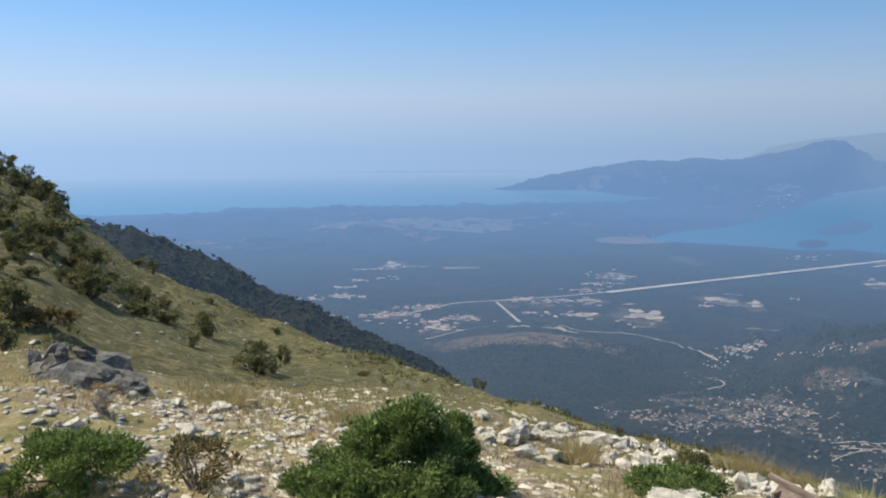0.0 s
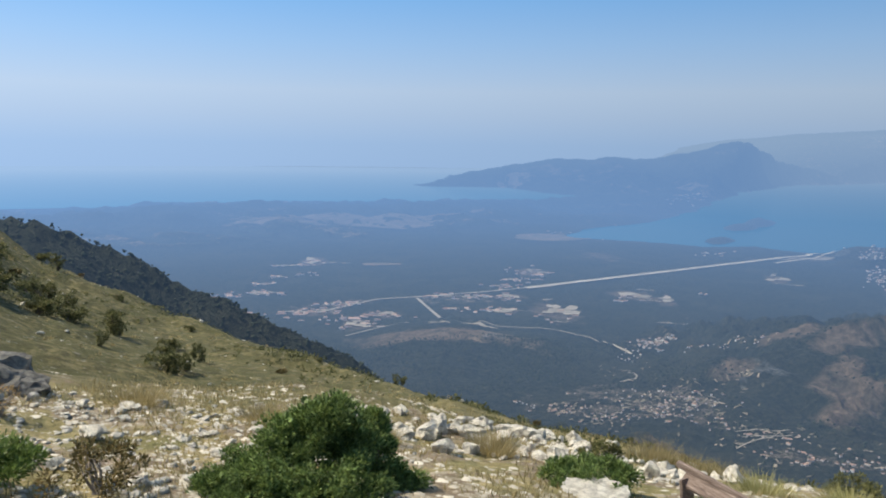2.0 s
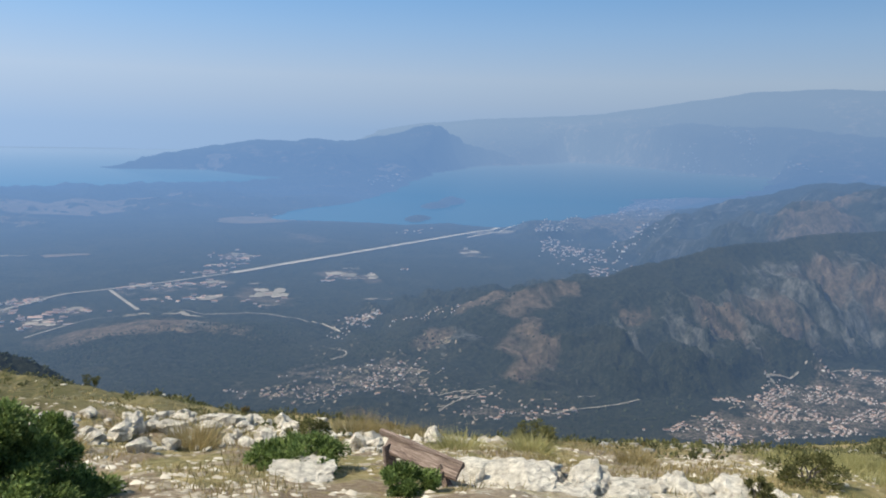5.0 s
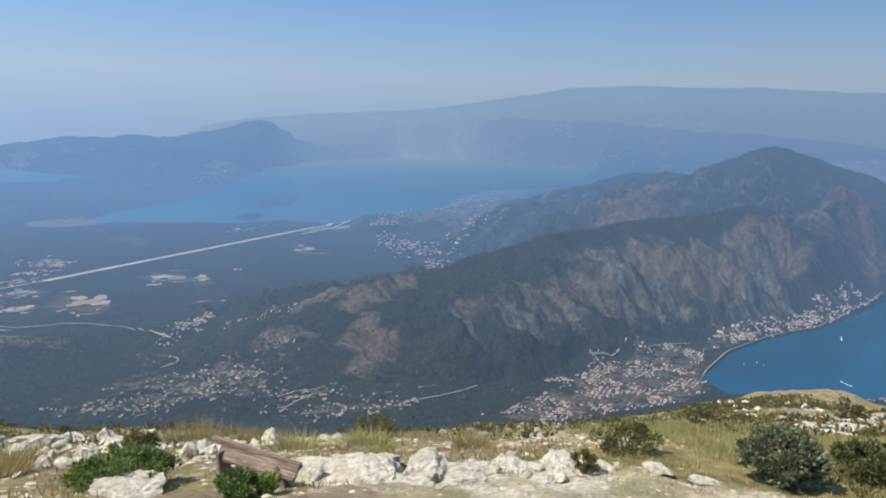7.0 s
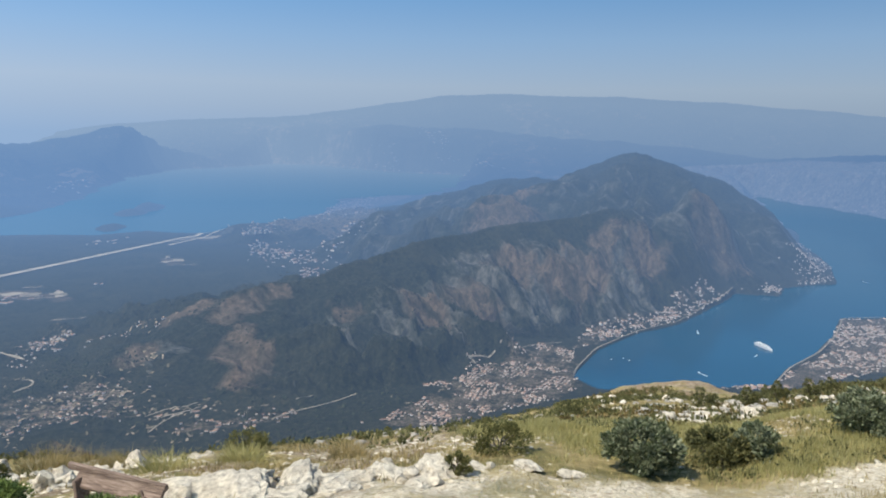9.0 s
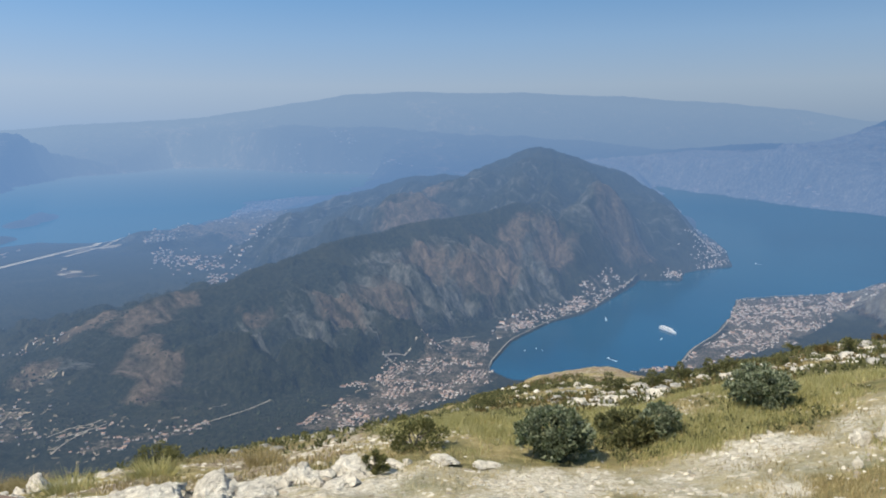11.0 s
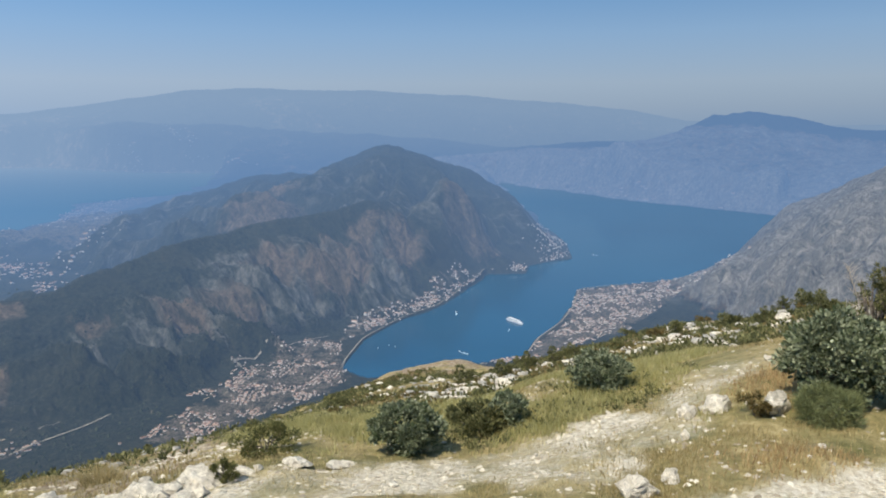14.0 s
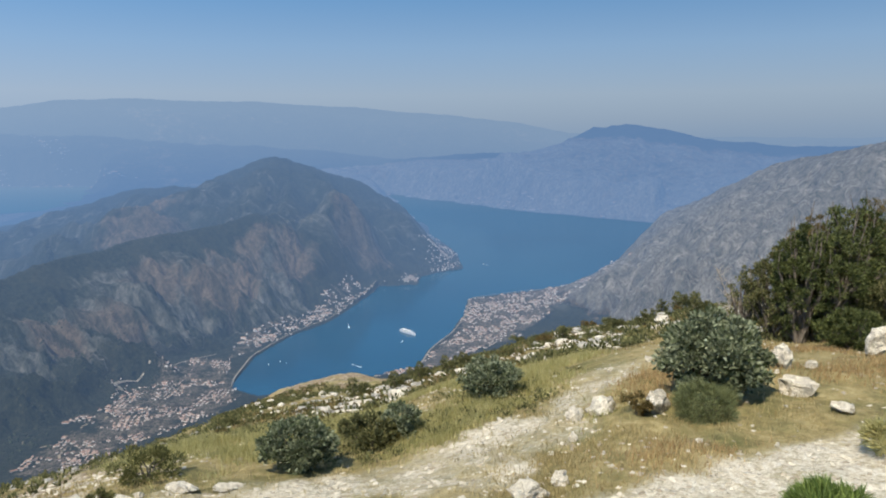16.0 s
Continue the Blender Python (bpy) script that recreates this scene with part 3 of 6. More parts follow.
def inside_distance(poly, x, y):
    """Distance to the outline, positive inside."""
    p = np.array(poly, float)
    best, odd = np.full(x.shape, 1e9), np.zeros(x.shape, bool)
    for (ax, ay), (bx, by) in zip(p, np.roll(p, -1, 0)):
        dx, dy = bx - ax, by - ay
        t = np.clip(((x - ax) * dx + (y - ay) * dy) / (dx * dx + dy * dy), 0, 1)
        best = np.minimum(best, np.hypot(x - ax - t * dx, y - ay - t * dy))
        cross = ((ay > y) != (by > y)) & (x < dx * (y - ay) / (dy if dy else 1e-9) + ax)
        odd ^= cross
    return np.where(odd, best, -best)


def land_level(x, y):
    """Level and bareness of the land below."""
    x, y = np.asarray(x, float), np.asarray(y, float)
    r = np.hypot(x, y)
    wob = np.clip((r - 700) / 700, 0.10, 2.5)
    wx, wy = x + 9 * wob * fbm(x, y, 90, 4, 21), y + 9 * wob * fbm(x, y, 90, 4, 31)
    wet = np.maximum.reduce([inside_distance(s, wx, wy) for s in (BAY_WEST, BAY_EAST, OPEN_SEA)])
    z = np.where(wet > 0, -np.minimum(wet * 0.3, 6) - 0.4, 1.0 + np.minimum(-wet * 0.03, 3.0))
    z = z + np.where(wet < 0, 0.5 * smooth(0, 60, -wet) * (1 + fbm(x, y, 220, 3, 41)), 0)
    bare, ribs, dry, fall_run, fall_down = (np.full(x.shape, q) for q in (0.10, 0.0, 0.0, 0.0, 0.0))
    # wooded islands
    for ix, iy, w, d, h in ((705, 1385, 60, 26, 7), (775, 1450, 75, 24, 12), (570, 1190, 50, 20, 6)):
        u, v = (x - ix) * 0.70 + (y - iy) * 0.71, (x - ix) * 0.71 - (y - iy) * 0.70
        z = np.maximum(z, h * (1 - (u / w) ** 2 - (v / d) ** 2) + 3 * fbm(x, y, 30, 4, 51))
    shore = smooth(3, 80, -wet)
    for crest, (nodes, reach, bareness) in CRESTS.items():
        pts = [bearing(*n) for n in nodes]
        near_d, top, along, side, run = np.full(x.shape, 1e9), np.zeros(x.shape), np.zeros(x.shape), np.zeros(x.shape), 0.0
        for (ax, ay, az_), (cx, cy, cz) in zip(pts, pts[1:]):
            dx, dy = cx - ax, cy - ay
            length = math.hypot(dx, dy)
            t = np.clip(((x - ax) * dx + (y - ay) * dy) / length**2, 0, 1)
            px_, py_ = x - ax - t * dx, y - ay - t * dy
            d = np.hypot(px_, py_)
            k = d < near_d
            near_d, top, along = np.where(k, d, near_d), np.where(k, az_ + (cz - az_) * t, top), np.where(k, run + t * length, along)
            side = np.where(k, (dx * py_ - dy * px_) / length, side)
            run += length
        if crest == "middle_mountain":  # knobs along the skyline
            top = top + 5.0 * fbm(along, along * 0 + 2.0, 46, 4, 70)
        d = near_d / reach
        warp = reach * 0.12 * fbm(x, y, reach * 0.4, 4, 61)
        gully = 0.65 * ridged(along + warp + 0.25 * side, near_d * 0.22 + warp, reach * (0.21 if crest == "middle_spur" else 0.30), 4, 63) + 0.35 * ridged(x, y, reach * 0.22, 4, 64)
        flank = smooth(0.0, 0.22, d) * smooth(1.2, 0.8, d)
        fall = d * (1 + (0.35 if reach > 960 else 2.4 if 0.2 < bareness < 0.5 else 1.3) * flank * (0.60 - gully))
        best = top * (1 - np.clip(fall, 0, 1.15) ** 0.92)
        best = best + (0.022 * min(reach, 500)) * fbm(x, y, reach * 0.15, 5, 66, 0.6) * smooth(0, 15, best) * smooth(0, 0.1, d + 0.055)
        k = smooth(-4, 8, best - z)
        if crest == "valley_hill":  # a brown clearing on the crest
            bareness = 0.46 * smooth(0.22, 0.08, d) * smooth(20, 60, along) * smooth(190, 150, along)
        front = smooth(-0.09, -0.20, side / reach) if crest == "strait_hills" else 1.0
        rugged, gash = 0.0, 0.8
        if crest == "middle_spur":  # a wooded belt under the crest, limestone ribs below it, green at the toe and the foot
            belt = np.interp(along, (100, 175, 280, 400, 470), (0.34, 0.33, 0.18, 0.18, 0.09)) + 0.10 * fbm(x, y, 40, 4, 67)
            rugged = 0.64 * smooth(belt - 0.04, belt + 0.10, -side / reach) * smooth(1.0, 0.72, d) * smooth(110, 200, along)
            bareness, gash = 0.05, 0.15
        if crest in ("middle_mountain", "peak_ridge", "peak_rib"):
            rugged, bareness, gash = 0.42 * smooth(0.10, 0.30, d) * smooth(0.1, -0.1, side / reach), 0.06, 0.2
        if crest == "bare_mountain":
            rugged = 0.45
        bare = bare * (1 - k) + (bareness * (0.12 + 0.88 * front) + gash * (gully - 0.55) * smooth(0.04, 0.15, d)) * k
        ribs = ribs * (1 - k) + rugged * k
        fall_run, fall_down = np.where(k > 0.5, along + 0.5 * warp, fall_run), np.where(k > 0.5, near_d, fall_down)
        z = np.where((wet > 0) | (best < z), z, z + (best - z) * (0.04 + 0.96 * shore))
    ex, ey = x + 7 * fbm(x, y, 30, 4, 68), y + 7 * fbm(x, y, 30, 4, 69)
    for px, py, a, b, weight in DRY_SLOPES:
        dry = np.maximum(dry, weight * np.exp(-(((ex - px) / a) ** 2) - ((ey - py) / b) ** 2))
    for px, py, a, b, _ in GROUNDS:
        dry = np.maximum(dry, 1.15 * np.exp(-(((ex - px) / (1.1 * a)) ** 2) - ((ey - py) / (1.1 * b)) ** 2))
    for px, py, a, b, weight in CRAGS:
        ribs = np.maximum(ribs, weight * np.exp(-(((ex - px) / a) ** 2) - ((ey - py) / b) ** 2))
    return z, bare, ribs, dry, fall_run, fall_down


# the built-up grounds of the towns
QUARTERS = {
    "bay_head": [(396, 302), (425, 307), (470, 311), (479, 290), (440, 264), (428, 252), (404, 236), (370, 234), (330, 244), (296, 245), (265, 270), (297, 284), (342, 284), (333, 300), (360, 296)],
    "bay_shore": [(465, 286), (502, 282), (552, 292), (620, 284), (745, 292), (745, 300), (610, 292), (532, 304)],
    "old_town": [(487, 151), (542, 153), (591, 148), (660, 158), (728, 172), (775, 138), (830, 86), (735, 78), (684, 87), (574, 101), (552, 117), (503, 134)],
    "village": [(130, 451), (151, 455), (167, 435), (193, 437), (205, 400), (187, 367), (167, 380), (140, 391), (112, 392), (116, 425)],
    "hamlet": [(80, 408), (96, 436), (106, 420), (92, 404)],
    "lower_hamlet": [(180, 342), (196, 346), (250, 326), (246, 308), (205, 322)],
    "road_hamlet": [(180, 528), (196, 552), (228, 572), (240, 560), (205, 532)],
    "harbour": [(693, 955), (895, 1112), (1243, 1370), (1500, 1425), (1420, 1340), (1150, 1190), (1050, 1080), (900, 930), (800, 800), (720, 830)],
    "airport_side": [(40, 735), (110, 745), (125, 700), (60, 690)],
    "road_town": [(-75, 690), (-20, 720), (20, 735), (20, 715), (-20, 690), (-40, 655)],
}


def settled(x, y):
    s = np.zeros(x.shape)
    for quarter, poly in QUARTERS.items():
        s = np.maximum(s, (0.9 if quarter == "old_town" else 0.72 if quarter in ("bay_head", "bay_shore") else 0.75 if quarter == "harbour" else 0.55) * smooth(-10, 8, inside_distance(poly, x, y)))
    return s


def build_land():
    a = np.radians(np.arange(-46, 114, 0.13))
    r = np.concatenate([np.geomspace(170, 380, 70)[:-1], np.geomspace(380, 1300, 190)[:-1], np.geomspace(1300, 4950, 130)])
    A, R = np.meshgrid(a, r)
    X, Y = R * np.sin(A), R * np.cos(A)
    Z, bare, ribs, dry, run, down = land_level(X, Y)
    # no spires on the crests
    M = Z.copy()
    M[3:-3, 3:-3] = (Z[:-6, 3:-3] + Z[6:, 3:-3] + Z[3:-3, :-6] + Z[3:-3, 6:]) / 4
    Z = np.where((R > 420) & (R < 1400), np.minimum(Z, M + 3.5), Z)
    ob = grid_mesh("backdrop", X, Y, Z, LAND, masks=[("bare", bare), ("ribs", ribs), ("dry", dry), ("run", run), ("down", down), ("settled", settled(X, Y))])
    return tagged(ob, "valley plain, wooded hills and bare mountains far below with painted haze glow", "landscape", kind="structure")


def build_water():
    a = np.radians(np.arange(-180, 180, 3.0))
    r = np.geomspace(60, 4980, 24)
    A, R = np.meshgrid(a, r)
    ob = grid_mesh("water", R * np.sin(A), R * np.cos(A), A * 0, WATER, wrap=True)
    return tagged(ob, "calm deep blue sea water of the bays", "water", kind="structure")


build_land()
build_water()

# ---------------------------------------------------------------- tools for things
def mesh_of(name, verts, faces, material, smooth_faces=False):
    me = bpy.data.meshes.new(name)
    me.from_pydata([tuple(v) for v in verts], [], [tuple(f) for f in faces])
    for m in material if isinstance(material, (list, tuple)) else [material]:
        me.materials.append(m)
    if smooth_faces:
        me.polygons.foreach_set("use_smooth", np.ones(len(me.polygons), bool))
    me.update()
    return me


def mesh_fast(name, V, size, material, index=None):
    """Many loose faces of size corners each, from one array of corners."""
    V = np.asarray(V, np.float32).reshape(-1, 3)
    n = len(V) // size
    me = bpy.data.meshes.new(name)
    me.vertices.add(n * size)
    me.vertices.foreach_set("co", V.ravel())
    me.loops.add(n * size)
    me.loops.foreach_set("vertex_index", np.arange(n * size, dtype=np.int32))
    me.polygons.add(n)
    me.polygons.foreach_set("loop_start", np.arange(0, n * size, size, dtype=np.int32))
    me.update(calc_edges=True)
    me.materials.append(material)
    return me


def part(name, bm, material, parent, label=""):
    me = bpy.data.meshes.new(name)
    bm.to_mesh(me)
    bm.free()
    me.materials.append(material)
    ob = new(name, me)
    ob.parent = parent
    if label:
        ob["label"] = label
    return ob


def child(name, me, parent, label=""):
    ob = new(name, me)
    ob.parent = parent
    if label:
        ob["label"] = label
    return ob


def box(bm, size, at=(0, 0, 0), turn=(0, 0, 0), bevel=0.0):
    m = pose(*at, *turn) @ Matrix.Diagonal((*size, 1))
    made = bmesh.ops.create_cube(bm, size=1.0, matrix=m)
    if bevel:
        edges = {e for v in made["verts"] for e in v.link_edges}
        bmesh.ops.bevel(bm, geom=list(edges), offset=bevel, segments=2, affect="EDGES")


def tube(bm, p, q, r0, r1, sides=6):
    p, q = Vector(p), Vector(q)
    way = q - p
    m = Matrix.Translation((p + q) / 2) @ way.to_track_quat("Z", "Y").to_matrix().to_4x4()
    bmesh.ops.create_cone(bm, cap_ends=True, segments=sides, radius1=r0, radius2=r1, depth=way.length, matrix=m)


def on_slope(x, y):
    return float(slope_level(np.array([x]), np.array([y]))[0])


RNG = np.random.default_rng(7)

# ---------------------------------------------------------------- limestone rocks
def rock_mesh(name, seed, material, detail=3, cuts=9, flat=0.75):
    """A weathered boulder: a lump cut by planes, then pitted."""
    g = np.random.default_rng(seed)
    bm = bmesh.new()
    bmesh.ops.create_icosphere(bm, subdivisions=detail, radius=1.0)
    planes = []
    for _ in range(cuts):
        n = Vector(g.normal(size=3)).normalized()
        planes.append((n, g.uniform(0.42, 0.80)))
    sx, sy = g.uniform(0.75, 1.05), g.uniform(0.6, 0.9)
    off = Vector(g.uniform(-50, 50, 3))
    for v in bm.verts:
        p = v.co.copy()
        for n, d in planes:
            k = p.dot(n) - d
            if k > 0:
                p -= n * k * 0.92
        w = noise.fractal(p * 1.6 + off, 0.9, 2.1, 5) * 0.15 + noise.fractal(p * 5.5 + off, 0.7, 2.1, 3) * 0.06
        crack = max(0.0, 0.16 - abs(noise.noise(p * 2.3 + off * 0.5))) * 1.1
        pit = max(0.0, noise.noise(p * 3.7 - off)) * 0.20 + crack
        p += v.co * (w - pit)
        v.co = Vector((p.x * sx, p.y * sy, p.z * flat))
    me = bpy.data.meshes.new(name)
    bm.to_mesh(me)
    bm.free()
    me.materials.append(material)
    return me


ROCKS = [rock_mesh("rock", 100 + k, LIMESTONE, 3, 14, flat=0.6 + 0.1 * (k % 3)) for k in range(9)]
ROUGH_ROCKS = [rock_mesh("rock", 130 + k, LIMESTONE, 2, 12, flat=0.6 + 0.1 * (k % 3)) for k in range(8)]
SMALL_ROCKS = [rock_mesh("stone", 150 + k, LIMESTONE, 2, 11, 0.6) for k in range(6)]
GREY_ROCKS = [rock_mesh("rock", 180 + k, SHADED_STONE, 3, 18, 0.8) for k in range(5)]
LEDGES = [rock_mesh("rock", 200 + k, LIMESTONE, 4, 14, 0.5) for k in range(4)]
JAGGED = [rock_mesh("rock", 260 + k, SHADED_STONE, 2, 20, 0.9) for k in range(6)]
RUBBLE = [rock_mesh("stone", 240 + k, LIMESTONE, 1, 10, 0.6) for k in range(8)]
SLABS = [rock_mesh("rock", 220 + k, LIMESTONE, 2, 14, 0.5) for k in range(6)]


def put_rock(name, me, x, y, w, h=0.0, turn=None, sink=0.30, label="", group=""):
    ob = new(name, me)
    h = h or w * 0.62
    ob.scale = (w / 1.75, w / 1.75 * RNG.uniform(0.75, 1.1), h / 1.15)
    ob.rotation_euler = (RNG.uniform(-0.15, 0.15), RNG.uniform(-0.15, 0.15), RNG.uniform(0, 6.28) if turn is None else turn)
    ob.location = (x, y, on_slope(x, y) + h * (0.5 - sink))
    return tagged(ob, label or "pale weathered limestone rock in dry grass", "rock", group)


# single rocks that stand out: x, y, width, height
for x, y, w, h in ((8.72, 0.68, 0.27, 0.19), (8.98, 0.36, 0.42, 0.28), (8.90, -0.26, 0.50, 0.32), (9.76, -1.84, 0.58, 0.30), (8.92, -2.14, 0.36, 0.2), (10.88, -1.82, 0.52, 0.40),
                   (11.65, -0.13, 0.17, 0.12), (8.00, 0.61, 0.14, 0.13), (10.77, -2.14, 0.24, 0.2), (12.5, -3.35, 0.62, 0.62), (11.1, -1.5, 0.45, 0.3)):
    put_rock("rock", ROCKS[int(RNG.integers(9))], x, y, w, h, sink=0.2, label="pale limestone rock lying beside the gravel track", group="rocks by the track")
for x, y, w, h in ((6.36, 0.80, 0.5, 0.33), (6.75, 0.60, 0.3, 0.2)):
    put_rock("rock", LEDGES[int(RNG.integers(4))], x, y, w, h, sink=0.3, label="tan limestone rock half buried in the track verge", group="rocks by the track")
# ledge behind the path
for x, y, w, h in ((4.15, 5.85, 1.15, 0.42), (4.72, 5.70, 0.9, 0.36), (3.95, 6.35, 1.2, 0.34), (5.05, 5.45, 0.8, 0.22), (5.5, 5.2, 0.55, 0.18), (5.95, 4.98, 0.75, 0.24), (6.35, 4.85, 0.45, 0.15),
                   (4.75, 5.15, 0.45, 0.12), (4.35, 5.35, 0.6, 0.16), (5.5, 4.8, 0.5, 0.14), (2.2, 6.75, 0.9, 0.14), (6.7, 4.35, 0.5, 0.15), (7.0, 4.05, 0.4, 0.14), (4.5, 6.2, 1.0, 0.3)):
    put_rock("rock", LEDGES[int(RNG.integers(4))], x, y, w, 1.0 * h, sink=0.30, label="large worn pale limestone ledge rock by the path", group="ledge rocks by the path")
# broken pieces along the ledge
for _ in range(46):
    u = 0.8 * RNG.uniform()
    put_rock("rock", ROUGH_ROCKS[int(RNG.integers(8))], 3.7 + 3.1 * u + RNG.normal() * 0.22, 6.35 - 1.85 * u + RNG.normal() * 0.24, RNG.uniform(0.10, 0.30), sink=0.25, label="broken piece of pale limestone beside the ledge", group="ledge rocks by the path")
# the bank of white rocks on the brow
for x, y, w, h in ((3.82, 13.2, 0.62, 0.55), (4.5, 13.1, 0.55, 0.42), (5.35, 10.3, 0.72, 0.40), (3.26, 10.73, 0.6, 0.4), (3.89, 9.03, 0.36, 0.3), (2.30, 11.21, 0.85, 0.42), (3.3, 12.9, 0.5, 0.4),
                   (5.6, 12.2, 0.6, 0.35), (0.87, 9.84, 0.72, 0.45), (1.04, 10.25, 0.75, 0.48), (1.5, 10.0, 0.5, 0.4), (-0.37, 10.77, 0.65, 0.3), (2.9, 12.2, 0.55, 0.35), (2.6, 9.6, 0.5, 0.32),
                   (1.9, 11.6, 0.6, 0.4), (0.3, 11.2, 0.5, 0.3)):
    put_rock("rock", ROCKS[int(RNG.integers(9))], x, y, 0.85 * w, 0.68 * h, sink=0.2, label="sharp white limestone rock on the grassy brow", group="white rocks on the brow")


def strew(count, bearings, ranges, sizes, meshes, label, group, keep=None):
    made = 0
    while made < count:
        a, r = radians(RNG.uniform(*bearings)), math.sqrt(RNG.uniform(ranges[0] ** 2, ranges[1] ** 2))
        x, y = r * math.sin(a), r * math.cos(a)
        if keep and not keep(x, y):
            continue
        w = sizes[0] * (sizes[1] / sizes[0]) ** (RNG.uniform() ** 1.8)
        put_rock(meshes[0].name.split(".")[0], meshes[int(RNG.integers(len(meshes)))], x, y, w, w * RNG.uniform(0.35, 0.7), sink=0.28, label=label, group=group)
        made += 1


strew(200, (0, 33), (8.6, 14.2), (0.14, 0.5), ROUGH_ROCKS, "white limestone rock among dry grass tufts", "white rocks on the brow", lambda x, y: fbm(np.array([x]), np.array([y]), 2.0, 2, 5)[0] > -0.3)
strew(90, (-29, 2), (6.2, 11.0), (0.12, 0.42), SLABS, "flat pale stone bedded in the stony ground", "flat stones on the ground")
strew(45, (60, 100), (6.3, 13), (0.06, 0.15), SMALL_ROCKS, "small pale stone in dry grass", "small stones by the track")


def strew_joined(name, count, bearings, ranges, sizes, meshes, label, tall=(0.35, 0.7), material=None):
    """Rocks farther off, too many and too small to pick apart."""
    bases = []
    for me in meshes:
        v = np.zeros(len(me.vertices) * 3)
        me.vertices.foreach_get("co", v)
        f = np.zeros(len(me.loops), np.int32)
        me.loops.foreach_get("vertex_index", f)
        bases.append((v.reshape(-1, 3), f.reshape(-1, 3)))
    V, F, at = [], [], 0
    a, r = np.radians(RNG.uniform(*bearings, count)), np.sqrt(RNG.uniform(ranges[0] ** 2, ranges[1] ** 2, count))
    X, Y = r * np.sin(a), r * np.cos(a)
    Z = slope_level(X, Y)
    for x, y, z in zip(X, Y, Z):
        v, f = bases[int(RNG.integers(len(bases)))]
        w = sizes[0] * (sizes[1] / sizes[0]) ** (RNG.uniform() ** 1.8)
        h = w * RNG.uniform(*tall)
        t = RNG.uniform(0, 6.28)
        c, s = math.cos(t), math.sin(t)
        p = v * (w / 1.75, w / 1.75, h / 1.15)
        V.append(np.column_stack([p[:, 0] * c - p[:, 1] * s + x, p[:, 0] * s + p[:, 1] * c + y, p[:, 2] + z + 0.22 * h]))
        F.append(f + at)
        at += len(v)
    V, F = np.concatenate(V), np.concatenate(F)
    me = bpy.data.meshes.new(name)
    me.vertices.add(len(V))
    me.vertices.foreach_set("co", V.astype(np.float32).ravel())
    me.loops.add(F.size)
    me.loops.foreach_set("vertex_index", F.astype(np.int32).ravel())
    me.polygons.add(len(F))
    me.polygons.foreach_set("loop_start", np.arange(0, F.size, 3, dtype=np.int32))
    me.update(calc_edges=True)
    me.materials.append(material or LIMESTONE)
    return tagged(new(name, me), label, "rocks", kind="stuff")


strew_joined("brow_rocks", 420, (66, 98), (15, 29), (0.14, 0.85), SLABS, "weathered white limestone rocks on the scrubby brow", (0.2, 0.42))
strew_joined("brow_rocks", 420, (64, 98), (14, 29), (0.14, 0.8), SLABS, "grey limestone rocks on the scrubby brow", (0.2, 0.45), PALE_GREY)
strew_joined("bedded_stones", 1300, (-36, 4), (5.4, 10.5), (0.04, 0.24), RUBBLE, "flat tan stones packed in the stony ground", (0.14, 0.34))
strew_joined("slope_rocks", 200, (40, 62), (12, 25), (0.10, 0.42), SLABS, "grey-white limestone rocks on the dry slope", (0.2, 0.45), PALE_GREY)
strew_joined("slope_rocks", 40, (60, 72), (22, 36), (0.25, 0.7), ROUGH_ROCKS, "grey-white limestone rocks below the knoll")
strew_joined("hillside_rocks", 260, (-40, 8), (22, 72), (0.12, 0.5), SLABS, "small pale rocks on the grassy hillside")


def outcrop(x, y, w):
    """A jagged outcrop of several boulders."""
    root = new("rock_outcrop")
    g = np.random.default_rng(4)
    for k, (dx, dy, dz, sx, sy, sz) in enumerate(((-0.24, 0.0, 0.06, 0.26, 0.2, 0.24), (0.06, 0.02, 0.04, 0.30, 0.2, 0.22), (0.34, -0.04, 0.0, 0.24, 0.16, 0.14), (-0.05, 0.1, 0.05, 0.3, 0.2, 0.26))):
        ob = child("boulder", GREY_ROCKS[k], root)
        ob.matrix_basis = pose(dx * w, dy * w, dz * w, 0, 0, 40 * k) @ Matrix.Diagonal((1.9 * sx * w, 1.8 * sy * w, 1.55 * sz * w, 1))
    for k in range(48):
        u, v = g.uniform(-1, 1), g.uniform(-1, 0.6)
        s = w * g.uniform(0.04, 0.12)
        top = 0.30 * w * max(0.0, 1 - (u + 0.15) ** 2) * max(0.15, 1 - 0.9 * v * v)
        ob = child("boulder", JAGGED[k % 6], root)
        ob.matrix_basis = pose(0.52 * u * w, 0.26 * v * w - 0.08 * u * w, top * g.uniform(0.55, 1.0) - 0.06 * u * w, g.uniform(-50, 50), g.uniform(-50, 50), 70 * k) @ Matrix.Diagonal((s, s * 0.8, s * g.uniform(0.7, 1.4), 1))
    root.matrix_world = pose(x, y, on_slope(x, y) - 0.08, 0, 0, -12)
    return tagged(root, "jagged grey limestone outcrop on the slope, painted dark for shade", "rock")


outcrop(-4.85, 10.0, 1.75)


